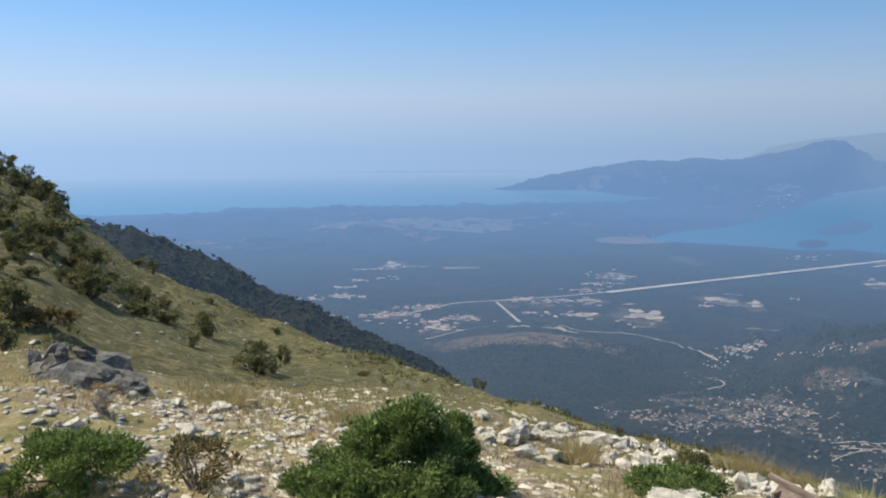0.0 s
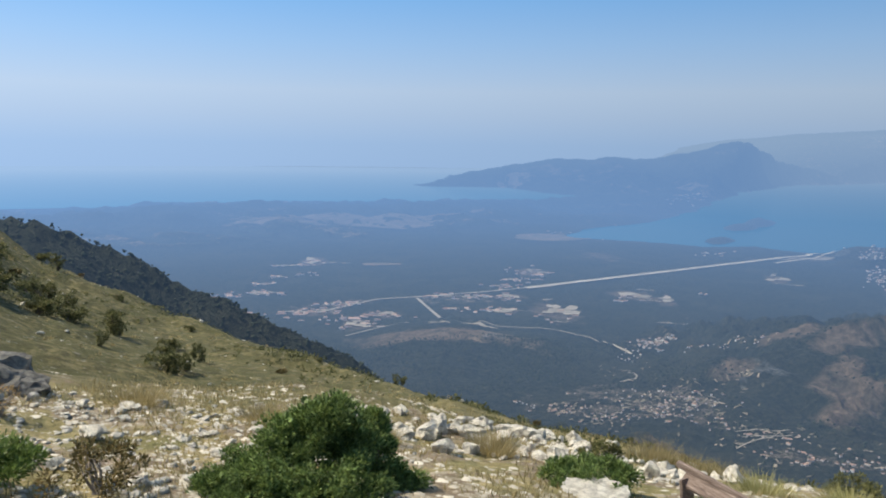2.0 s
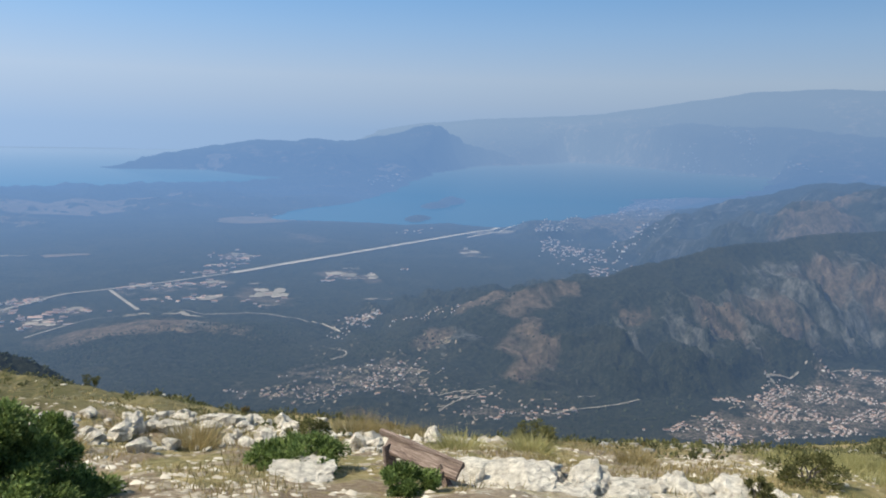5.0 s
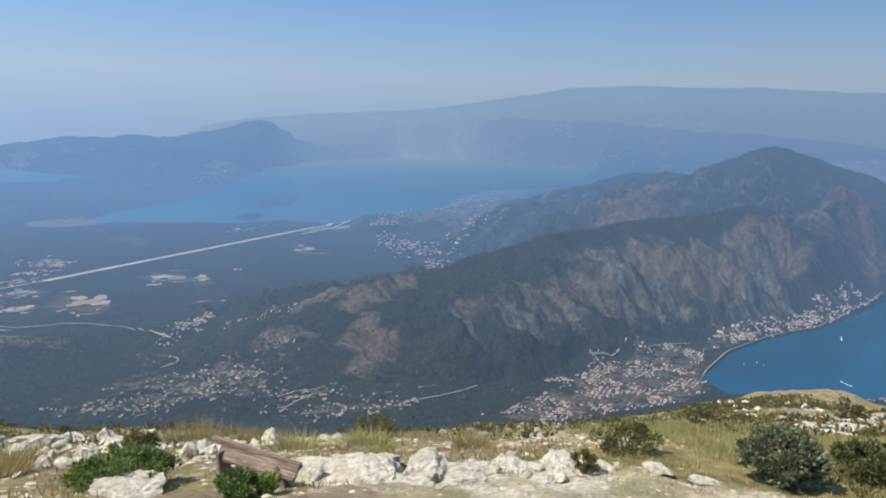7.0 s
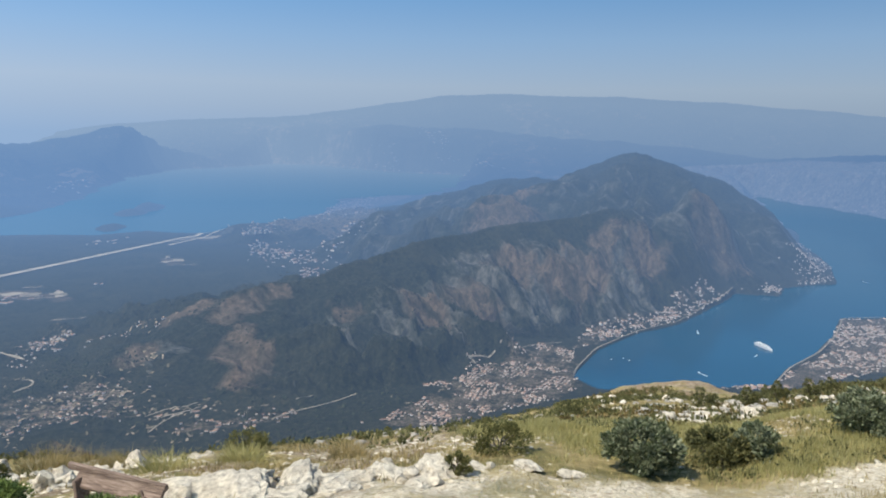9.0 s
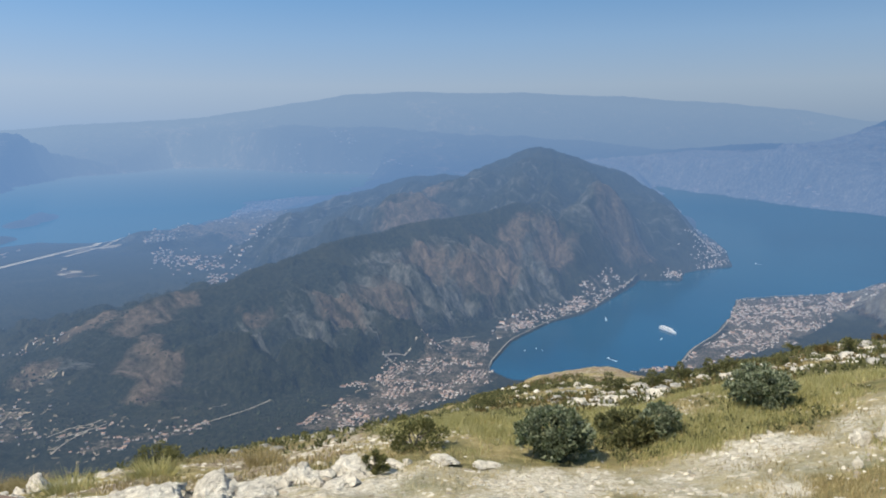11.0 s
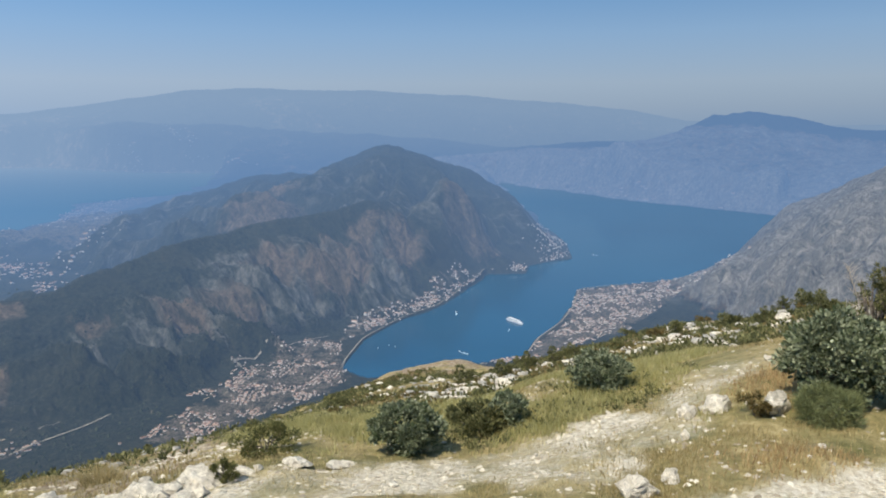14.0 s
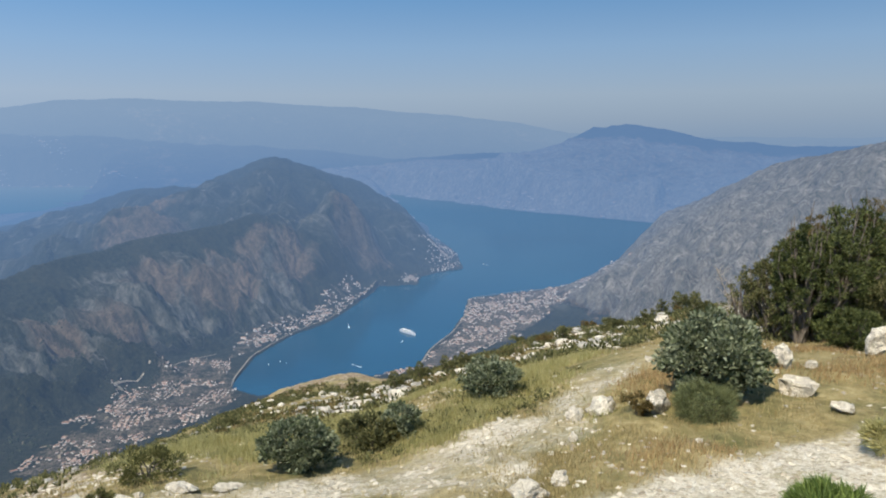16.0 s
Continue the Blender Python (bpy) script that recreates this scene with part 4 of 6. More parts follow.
def scatter_stones(name, count, box_, size, keep, label):
    """Loose chips of limestone, too many to count."""
    x = RNG.uniform(box_[0], box_[1], count)
    y = RNG.uniform(box_[2], box_[3], count)
    k = RNG.uniform(size=count) < keep(x, y)
    x, y = x[k], y[k]
    z = slope_level(x, y)
    n = len(x)
    s = size[0] * (size[1] / size[0]) ** (RNG.uniform(size=n) ** 2.5)
    base = np.array([(1, 0, 0), (0.2, 0.95, 0), (-0.9, 0.4, 0), (-0.6, -0.75, 0), (0.45, -0.85, 0), (0.1, 0.05, 1)], float)
    tri = np.array([(0, 1, 5), (1, 2, 5), (2, 3, 5), (3, 4, 5), (4, 0, 5)])
    V = base[None] * RNG.uniform(0.7, 1.25, (n, 6, 1)) * s[:, None, None]
    V[:, :, 2] *= RNG.uniform(0.3, 0.6, (n, 1))
    V[:, 5, :2] += RNG.uniform(-0.35, 0.35, (n, 2)) * s[:, None]
    t = RNG.uniform(0, 6.28, n)[:, None]
    V[:, :, 0], V[:, :, 1] = V[:, :, 0] * np.cos(t) - V[:, :, 1] * np.sin(t), V[:, :, 0] * np.sin(t) + V[:, :, 1] * np.cos(t)
    V += np.stack([x, y, z - 0.006], -1)[:, None]
    F = (tri[None] + 6 * np.arange(n)[:, None, None]).reshape(-1, 3)
    me = bpy.data.meshes.new(name)
    V = V.reshape(-1, 3)
    me.vertices.add(len(V))
    me.vertices.foreach_set("co", V.astype(np.float32).ravel())
    me.loops.add(F.size)
    me.loops.foreach_set("vertex_index", F.astype(np.int32).ravel())
    me.polygons.add(len(F))
    me.polygons.foreach_set("loop_start", np.arange(0, F.size, 3, dtype=np.int32))
    me.update(calc_edges=True)
    me.materials.append(PEBBLES)
    return tagged(new(name, me), label, "stones", kind="stuff")


scatter_stones("gravel", 60000, (3.5, 15, -3.5, 6.0), (0.009, 0.05), lambda x, y: 0.05 + 0.95 * track(x, y), "loose pale limestone gravel on the worn tracks")
scatter_stones("verge_stones", 26000, (5.5, 14.5, -4.0, 5.5), (0.009, 0.05), lambda x, y: np.clip(0.08 + 0.6 * fbm(x, y, 1.6, 4, 95) + 0.1 * track(x, y), 0, 0.8), "pale limestone chips and pebbles in the dry verge")
scatter_stones("scree", 40000, (-9, 9, 5.0, 14.5), (0.013, 0.075), lambda x, y: np.clip(stony_mask(x, y) * 0.9 + 0.9 * fbm(x, y, 1.3, 4, 91), 0, 0.9), "scattered pale limestone chips on the stony ground")

# ---------------------------------------------------------------- shrubs and trees
def leaves(P, N, length, width, g, bend=0.25):
    """A pointed two-sided leaf at each place P along N: two triangles."""
    n = len(P)
    N = N + g.normal(scale=0.45, size=(n, 3))
    N /= np.linalg.norm(N, axis=1, keepdims=True) + 1e-9
    S = np.cross(N, g.normal(size=(n, 3)))
    S /= np.linalg.norm(S, axis=1, keepdims=True) + 1e-9
    L = (length * g.uniform(0.6, 1.3, n))[:, None]
    W = (width * g.uniform(0.6, 1.3, n))[:, None]
    mid = P + N * L * 0.5 + np.cross(S, N) * L * bend * 0.3
    return np.stack([P, mid + S * W * 0.5, P + N * L, mid - S * W * 0.5], 1)


def shrub(name, w, h, seed, leaf, clumps=40, per=140, length=0.06, width=0.02, lean=0.0, open_=0.0, stems=7, bark=None, pointed=0.0, inside=40, label="", category="shrub", group="", lobes=(), twigs=0.0, lumpy=False, tuft=1.0, foot=0.0):
    """A shrub or small tree: stems, and a crown of many small leaves in uneven clumps."""
    g = np.random.default_rng(seed)
    root = new(name)
    bm = bmesh.new()
    C = []
    if lumpy and not lobes:  # several uneven mounds grown together
        lobes = []
        for k in range(7):
            r = g.uniform(0.22, 0.34) * min(w, 1.5 * h) * (1.2 if k == 0 else 1.0)
            f = 0.25 if k == 0 else 1.0
            lobes.append((g.uniform(-0.30, 0.30) * w * f, g.uniform(-0.30, 0.30) * w * f, max(r * 0.5, (h - r) * (0.95 if k == 0 else g.uniform(0.1, 0.8))), r))
        lobes += [(0, 0, 0.35 * h, 0.38 * min(w, 1.5 * h))]
    for k in range(clumps):
        u = g.normal(size=3)
        u /= np.linalg.norm(u)
        u[2] = abs(u[2]) if g.uniform() < 0.55 else u[2] * 0.75
        if lobes:
            x, y, z, r = lobes[k % len(lobes)]
            C.append((x + u[0] * r * g.uniform(0.3, 0.85), y + u[1] * r * g.uniform(0.3, 0.85), z + u[2] * r * g.uniform(0.3, 0.85)))
            continue
        rad = g.uniform(0.45, 1.0) ** 0.5
        squeeze = 1 - pointed * max(u[2], 0) * rad
        C.append((u[0] * w / 2 * rad * squeeze * g.uniform(0.8, 1.1), u[1] * w / 2 * rad * squeeze * g.uniform(0.8, 1.1), h * 0.42 + u[2] * h * 0.55 * rad * g.uniform(0.8, 1.08)))
    C = np.array(C)
    C[:, 2] = foot * h + (1 - foot) * C[:, 2]
    C[:, 2] = np.maximum(C[:, 2], 0.05 * h)
    C[:, 0] += lean * C[:, 2]
    for k in range(stems):
        tip = C[int(g.integers(clumps))]
        mid = (tip[0] * 0.35 + g.normal() * 0.03 * w, tip[1] * 0.35 + g.normal() * 0.03 * w, tip[2] * 0.5)
        r = 0.012 * h + 0.006
        tube(bm, (g.normal() * 0.03 * w, g.normal() * 0.03 * w, -0.05), mid, r * 1.5, r, 5)
        tube(bm, mid, tip, r, r * 0.35, 5)
        if twigs:
            tube(bm, tip, tip + (g.normal() * 0.05 * w, g.normal() * 0.05 * w, twigs * g.uniform(0.4, 1.0)), r * 0.4, 0.003, 4)
    part("stem", bm, bark or BARK, root)
    rad = (0.15 - 0.05 * open_) * (w * w * h) ** (1 / 3) * g.uniform(0.6, 1.2, clumps) * (0.66 if lobes else 0.75 if twigs else 1.0) * tuft
    which = np.repeat(np.arange(clumps), per)
    u = g.normal(size=(len(which), 3))
    u /= np.linalg.norm(u, axis=1, keepdims=True)
    P = C[which] + u * (rad[which] * g.uniform(0.15, 1.0, len(which)) ** 0.6)[:, None] * (1, 1, 0.85)
    P[:, 2] = np.maximum(P[:, 2], 0.01)
    out = u * 0.8 + (P - (0, 0, h * 0.3)) / max(w, h) + (0, 0, 0.35)
    inner = np.repeat(np.arange(clumps), inside)
    Q = C[inner] + g.normal(scale=0.30, size=(len(inner), 3)) * rad[inner, None]
    core = leaves(Q, g.normal(size=(len(inner), 3)), 1.0, 1.0, g) - Q[:, None]
    core = core * (rad[inner] * (1.6 / inside**0.5) * (1 - 0.5 * open_))[:, None, None] + Q[:, None]
    core[:, :, 2] = np.maximum(core[:, :, 2], 0.0)
    child("crown", mesh_fast("crown", np.concatenate([leaves(P, out, length, width, g), core]), 4, leaf), root)
    return tagged(root, label, category, group)


def plant(ob, x, y, turn=0.0, scale=1.0, sink=0.0):
    ob.matrix_basis = pose(x, y, on_slope(x, y) - sink, 0, 0, turn) @ Matrix.Scale(scale, 4)
    return ob


# shrubs that stand out near the viewpoint
plant(shrub("juniper_bush", 2.15, 1.15, 11, JUNIPER, 300, 190, 0.042, 0.014, inside=16, tuft=0.62, label="dense bright green juniper bush on stony ground",
            lobes=((0.22, 0, 0.86, 0.26), (0.12, 0.05, 0.62, 0.36), (-0.2, 0, 0.52, 0.36), (0.42, 0.05, 0.5, 0.32), (-0.58, 0, 0.28, 0.36), (0.72, 0, 0.22, 0.32), (0.0, -0.35, 0.40, 0.42), (-0.3, -0.4, 0.25, 0.42), (0.4, -0.4, 0.28, 0.42), (-0.02, 0.1, 0.72, 0.24), (-0.85, 0.0, 0.12, 0.26))), -0.46, 6.4, sink=0.18)
plant(shrub("juniper_bush", 0.45, 0.85, 12, JUNIPER, 26, 230, 0.055, 0.016, label="upright green juniper shoot beside the big bush", pointed=0.6), 0.12, 6.9, sink=0.1)
plant(shrub("leafy_bush", 0.7, 0.56, 13, JUNIPER, 40, 120, 0.075, 0.032, label="dark green leafy bush among pale stones", lumpy=True), -4.2, 6.15)
plant(shrub("juniper_bush", 1.05, 0.46, 14, FRESH_LEAF, 46, 170, 0.06, 0.016, label="low spreading green juniper bush among stones", open_=0.3), -3.1, 6.15)
plant(shrub("brown_shrub", 0.9, 0.42, 15, RUSSET_LEAF, 22, 60, 0.05, 0.018, label="thin brown half-dry shrub on stony ground", open_=0.6), -2.1, 6.2)
plant(shrub("dry_shrub", 0.45, 0.34, 16, RUST_STRAW, 16, 22, 0.05, 0.010, label="bare twiggy dry shrub on the stony ground", open_=0.8, stems=22, bark=DEAD_BARK), -3.9, 8.5)
plant(shrub("juniper_bush", 1.1, 0.28, 17, JUNIPER, 50, 170, 0.05, 0.015, label="low green juniper bush below the white rocks", open_=0.2), 2.35, 7.35)
plant(shrub("juniper_bush", 0.5, 0.22, 18, JUNIPER, 26, 170, 0.05, 0.015, label="small green juniper bush beside the broken bench"), 2.85, 5.85)
plant(shrub("cushion_shrub", 0.26, 0.24, 19, SCRUB_LEAF, 14, 120, 0.03, 0.012, label="small round olive cushion shrub in front of rocks"), 6.0, 4.75)
plant(shrub("grey_leaved_bush", 0.86, 0.60, 20, BROADLEAF, 84, 120, 0.050, 0.028, label="silvery grey-green leafy bush in tall grass", tuft=0.7, open_=0.2), 7.85, 3.66)
plant(shrub("leafy_bush", 0.75, 0.42, 21, HILL_LEAF, 34, 110, 0.055, 0.028, label="low green leafy bush in tall grass"), 9.1, 3.25)
plant(shrub("grey_leaved_bush", 0.62, 0.44, 22, BROADLEAF, 24, 100, 0.055, 0.03, label="small silvery leafy bush in tall grass", open_=0.2), 9.3, 2.9)
plant(shrub("grey_leaved_bush", 0.85, 0.55, 23, BROADLEAF, 60, 110, 0.050, 0.028, label="silvery leafy bush beside the grassy track", open_=0.2), 10.95, 2.1)
plant(shrub("broadleaf_bush", 1.15, 1.0, 24, BROADLEAF, 110, 150, 0.060, 0.038, label="large round grey-green broadleaf bush by the track", tuft=0.80, inside=30), 9.4, -0.85)
plant(shrub("feathery_bush", 0.70, 0.34, 25, FEATHER_LEAF, 40, 170, 0.09, 0.006, label="pale green feathery bush under the broadleaf bush", open_=0.5), 8.75, -0.75)
plant(shrub("fresh_bush", 0.46, 0.19, 26, FRESH_LEAF, 36, 170, 0.12, 0.012, label="bright green bush beside the gravel road"), 6.26, -1.46)
plant(shrub("feathery_bush", 0.5, 0.26, 27, GREEN_STRAW, 22, 90, 0.10, 0.012, label="feathery pale green bush beside the gravel road", open_=0.3), 7.6, -2.25)
plant(shrub("brown_shrub", 0.75, 0.3, 28, SCRUB_LEAF, 20, 90, 0.05, 0.018, label="low olive scrub in tall grass", open_=0.2), 7.3, 5.2)
plant(shrub("brown_shrub", 0.35, 0.25, 29, RUSSET_LEAF, 10, 70, 0.05, 0.018, label="small dark brown shrub between pale rocks"), 8.75, -0.02)
plant(shrub("brown_shrub", 0.6, 0.35, 30, SCRUB_LEAF, 16, 90, 0.05, 0.018, label="small olive shrub among the white rocks"), 3.1, 9.4)
plant(shrub("brown_shrub", 0.7, 0.4, 31, SCRUB_LEAF, 18, 90, 0.05, 0.018, label="olive shrub on the brow beside dry grass"), 7.2, 10.2)


# the thicket at the brow
def thicket_tree(w, h, seed, leaf, x, y, label, open_=0.35):
    plant(shrub("small_tree", w, h, seed, leaf, 190, 62, 0.060, 0.022, inside=3, tuft=0.56, foot=0.08 if h > 1 else 0.0, label=label, category="tree", open_=open_, stems=30, group="thicket on the brow", twigs=0.22 * h), x, y, sink=0.1)


thicket_tree(1.1, 2.3, 41, DARK_LEAF, 14.6, -2.65, "small dark green tree with bare upright twigs", 0.6)
thicket_tree(1.7, 2.9, 42, DARK_LEAF, 15.5, -3.6, "dense dark green small tree on the brow", 0.5)
thicket_tree(1.9, 3.0, 44, RUSSET_LEAF, 16.2, -4.4, "tall russet-brown small tree in the thicket", 0.6)
thicket_tree(1.1, 0.8, 45, DARK_LEAF, 13.7, -3.3, "low dark green bush under the thicket", 0.3)
plant(shrub("sapling", 0.6, 1.5, 47, HILL_LEAF, 34, 34, 0.055, 0.02, inside=2, tuft=0.7, foot=0.25, stems=14, open_=0.5, twigs=0.25, label="thin olive sapling with visible branches", category="tree"), 15.4, -1.8, sink=0.1)
thicket_tree(1.2, 1.9, 46, HILL_LEAF, 15.1, -2.35, "airy olive green small tree beside the sapling", 0.8)
thicket_tree(1.3, 2.5, 49, RUSSET_LEAF, 15.8, -2.95, "small tree with russet upper twigs", 0.8)
thicket_tree(1.6, 2.2, 43, DARK_LEAF, 15.0, -3.15, "dark green small tree in the thicket", 0.4)
thicket_tree(1.3, 1.5, 50, HILL_LEAF, 14.6, -4.3, "olive green bushy tree at the thicket edge", 0.5)


def bare_tree(x, y, h, seed):
    g = np.random.default_rng(seed)
    root = new("dead_tree")
    bm = bmesh.new()
    tube(bm, (0, 0, -0.1), (0.04, 0.10 * h, h * 0.55), 0.022, 0.014, 7)
    tube(bm, (0.04, 0.10 * h, h * 0.55), (-0.02, 0.30 * h, h), 0.014, 0.004, 6)
    part("trunk", bm, DEAD_BARK, root)
    for k in range(26):
        z = h * g.uniform(0.18, 0.97)
        a, l = g.uniform(0, 6.28), (1.05 - z / h) * g.uniform(0.2, 0.75) * h * 0.35 + 0.06
        bm = bmesh.new()
        lean = 0.18 * z if z < 0.55 * h else 0.10 * h + 0.44 * (z - 0.55 * h)
        tip = (l * math.cos(a), lean + l * math.sin(a), z + l * g.uniform(0.3, 0.9))
        tube(bm, (0.02, lean, z), tip, 0.007, 0.002, 5)
        for _ in range(3):
            f = g.uniform(0.4, 0.9)
            s = (tip[0] * f, lean + (tip[1] - lean) * f, z + (tip[2] - z) * f)
            tube(bm, s, (s[0] + g.normal() * 0.09, s[1] + g.normal() * 0.09, s[2] + g.uniform(0.05, 0.2)), 0.005, 0.002, 4)
        part("branch", bm, DEAD_BARK, root)
    root.matrix_basis = pose(x, y, on_slope(x, y), 0, 0, 20)
    return tagged(root, "bleached leafless dead tree with thin upward branches", "tree")


bare_tree(16.2, -1.75, 1.3, 5)

# shrubs of the hillside: a few kinds, set out many times
KINDS = [shrub("hillside_shrub", 1.0, 0.95, 60, HILL_LEAF, 34, 26, 0.09, 0.046, inside=7, label="round dusty green shrub on the grassy hillside", group="hillside shrubs", lumpy=True),
         shrub("hillside_shrub", 1.1, 0.75, 61, HILL_LEAF, 34, 26, 0.09, 0.046, inside=7, label="low dark green shrub on the grassy hillside", group="hillside shrubs", lumpy=True),
         shrub("hillside_shrub", 0.9, 1.25, 62, HILL_LEAF, 34, 26, 0.09, 0.046, inside=7, label="upright olive green shrub on the grassy hillside", group="hillside shrubs", lumpy=True, pointed=0.3),
         shrub("hillside_shrub", 1.2, 0.6, 63, RUSSET_LEAF, 30, 24, 0.09, 0.046, inside=7, label="low brownish shrub on the dry hillside", group="hillside shrubs", lumpy=True, open_=0.3)]
USED = [0] * len(KINDS)


def hillside(x, y, size, kind):
    m = pose(x, y, on_slope(x, y) - 0.05 * size, 0, 0, RNG.uniform(0, 360)) @ Matrix.Diagonal((size * RNG.uniform(0.85, 1.2), size * RNG.uniform(0.85, 1.2), size * RNG.uniform(0.8, 1.15), 1))
    if not USED[kind]:
        KINDS[kind].matrix_basis = m
    else:
        copy_thing(KINDS[kind], m)
    USED[kind] += 1


for x, y, s, k in ((-13.7, 24.1, 1.9, 2), (-14.6, 23.4, 1.7, 0), (-15.6, 22.8, 2.2, 2), (-16.6, 23.2, 1.8, 3), (-18.7, 27.5, 2.0, 1), (-19.6, 26.2, 1.9, 0), (-12.9, 24.6, 1.4, 3), (-11.9, 37.7, 1.4, 0), (-7.56, 30.2, 1.25, 1),
                   (-7.0, 30.6, 0.9, 0), (-14.5, 35.8, 1.7, 1), (-15.9, 34, 1.8, 0), (-16.6, 35.2, 1.7, 1), (-13.6, 36.6, 1.3, 1), (-24, 34.3, 2.1, 1), (-23.1, 38.3, 2.2, 1), (-21.1, 39.8, 2.1, 0), (-22.2, 41, 1.9, 1), (-19.4, 41.5, 1.8, 0),
                   (-24.6, 40, 2.0, 1), (-26, 42, 2.2, 0), (-17.9, 44, 1.6, 1)):
    hillside(x, y, s * (0.85 if math.hypot(x, y) < 30 else 0.72), k)
count = 0
while count < 105:
    a, r = RNG.uniform(-40, 6), math.sqrt(RNG.uniform(23**2, 72**2))
    x, y = r * math.sin(radians(a)), r * math.cos(radians(a))
    dense = float(smooth(-8, -26, np.array(a)) * smooth(24, 40, np.array(r)))
    if RNG.uniform() > 0.16 + 0.9 * dense * (0.5 + fbm(np.array([x]), np.array([y]), 12, 3, 12)[0]):
        continue
    hillside(x, y, RNG.uniform(0.22, 0.6) * (1 + 0.7 * dense), int(RNG.choice(4, p=(0.35, 0.35, 0.2, 0.1))))
    count += 1
# trees crowding the upper hill and its brow
for _ in range(80):
    a, r = RNG.uniform(-42, -24.5), RNG.uniform(48, 73)
    hillside(r * math.sin(radians(a)), r * math.cos(radians(a)), RNG.uniform(0.7, 1.5), int(RNG.choice(4, p=(0.4, 0.25, 0.25, 0.1))))
for _ in range(14):
    a, r = RNG.uniform(-42, -29), RNG.uniform(19, 30)
    hillside(r * math.sin(radians(a)), r * math.cos(radians(a)), RNG.uniform(0.5, 0.95), int(RNG.choice(4, p=(0.25, 0.15, 0.2, 0.4))))
# scrub along the brow to the east
for _ in range(52):
    a, r = RNG.uniform(68, 98), RNG.uniform(22, 33)
    hillside(r * math.sin(radians(a)), r * math.cos(radians(a)), RNG.uniform(0.22, 0.55), int(RNG.choice(4, p=(0.35, 0.2, 0.1, 0.35))))
for _ in range(22):
    a, r = RNG.uniform(8, 60), RNG.uniform(13, 24)
    hillside(r * math.sin(radians(a)), r * math.cos(radians(a)), RNG.uniform(0.12, 0.28), int(RNG.choice(4, p=(0.4, 0.1, 0.0, 0.5))))


def low_scrub(name, count, bearings, ranges, size, keep, material, label):
    """Low tufts of scrub, too many to count."""
    a, r = np.radians(RNG.uniform(*bearings, count)), np.sqrt(RNG.uniform(ranges[0] ** 2, ranges[1] ** 2, count))
    x, y = r * np.sin(a), r * np.cos(a)
    k = RNG.uniform(size=count) < np.clip(keep(x, y), 0, 1)
    x, y = x[k], y[k]
    s = RNG.uniform(*size, len(x))
    per = 15
    i = np.repeat(np.arange(len(x)), per)
    u = RNG.normal(size=(len(i), 3))
    u /= np.linalg.norm(u, axis=1, keepdims=True)
    u[:, 2] = np.abs(u[:, 2]) * 0.8
    z = slope_level(x, y)
    P = np.stack([x, y, z], -1)[i] + u * (s[i] * RNG.uniform(0.2, 0.8, len(i)))[:, None]
    L = leaves(P, u + (0, 0, 0.5), 1.0, 0.5, RNG) - P[:, None]
    V = L * (s[i] * 0.5)[:, None, None] + P[:, None]
    return tagged(new(name, mesh_fast(name, V, 4, material)), label, "scrub", kind="stuff")


def wild(x, y):
    """The belt of tall grass beyond the track."""
    r, a = np.hypot(x, y), np.degrees(np.arctan2(x, y))
    return smooth(50, 56, a) * smooth(90, 84, a) * smooth(8.2, 9.0, r) * smooth(16, 13, r)


low_scrub("low_scrub", 12000, (-42, 10), (18, 74), (0.08, 0.32), lambda x, y: 0.42 + 1.3 * fbm(x, y, 8, 4, 44), HILL_LEAF, "low olive scrub dotted over the grassy hillside")
low_scrub("dry_tufts", 2500, (-42, 10), (13, 74), (0.08, 0.22), lambda x, y: 0.45 + 1.2 * fbm(x, y, 5, 4, 46), STRAW, "straw-coloured tufts over the grassy hillside")
low_scrub("low_scrub", 4800, (8, 62), (11.5, 34), (0.05, 0.20), lambda x, y: 0.35 + 1.4 * fbm(x, y, 4, 3, 45), HILL_LEAF, "low olive scrub between rocks on the brow")

low_scrub("low_scrub", 9500, (58, 100), (14.5, 38), (0.06, 0.24), lambda x, y: 0.40 + 1.6 * fbm(x, y, 4, 3, 47), HILL_LEAF, "olive scrub between white rocks on the brow")
low_scrub("low_scrub", 2200, (48, 90), (8.6, 15), (0.04, 0.13), lambda x, y: wild(x, y) * (track(x, y) < 0.05) * (0.25 + 1.6 * fbm(x, y, 1.8, 3, 49)) * smooth(0.3, 1.2, y), HILL_LEAF, "small green scrub in the tall grass")
low_scrub("brown_scrub", 2600, (60, 100), (14, 38), (0.07, 0.22), lambda x, y: 0.35 + 1.5 * fbm(x, y, 5, 3, 48), RUSSET_LEAF, "brownish scrub between white rocks on the brow")


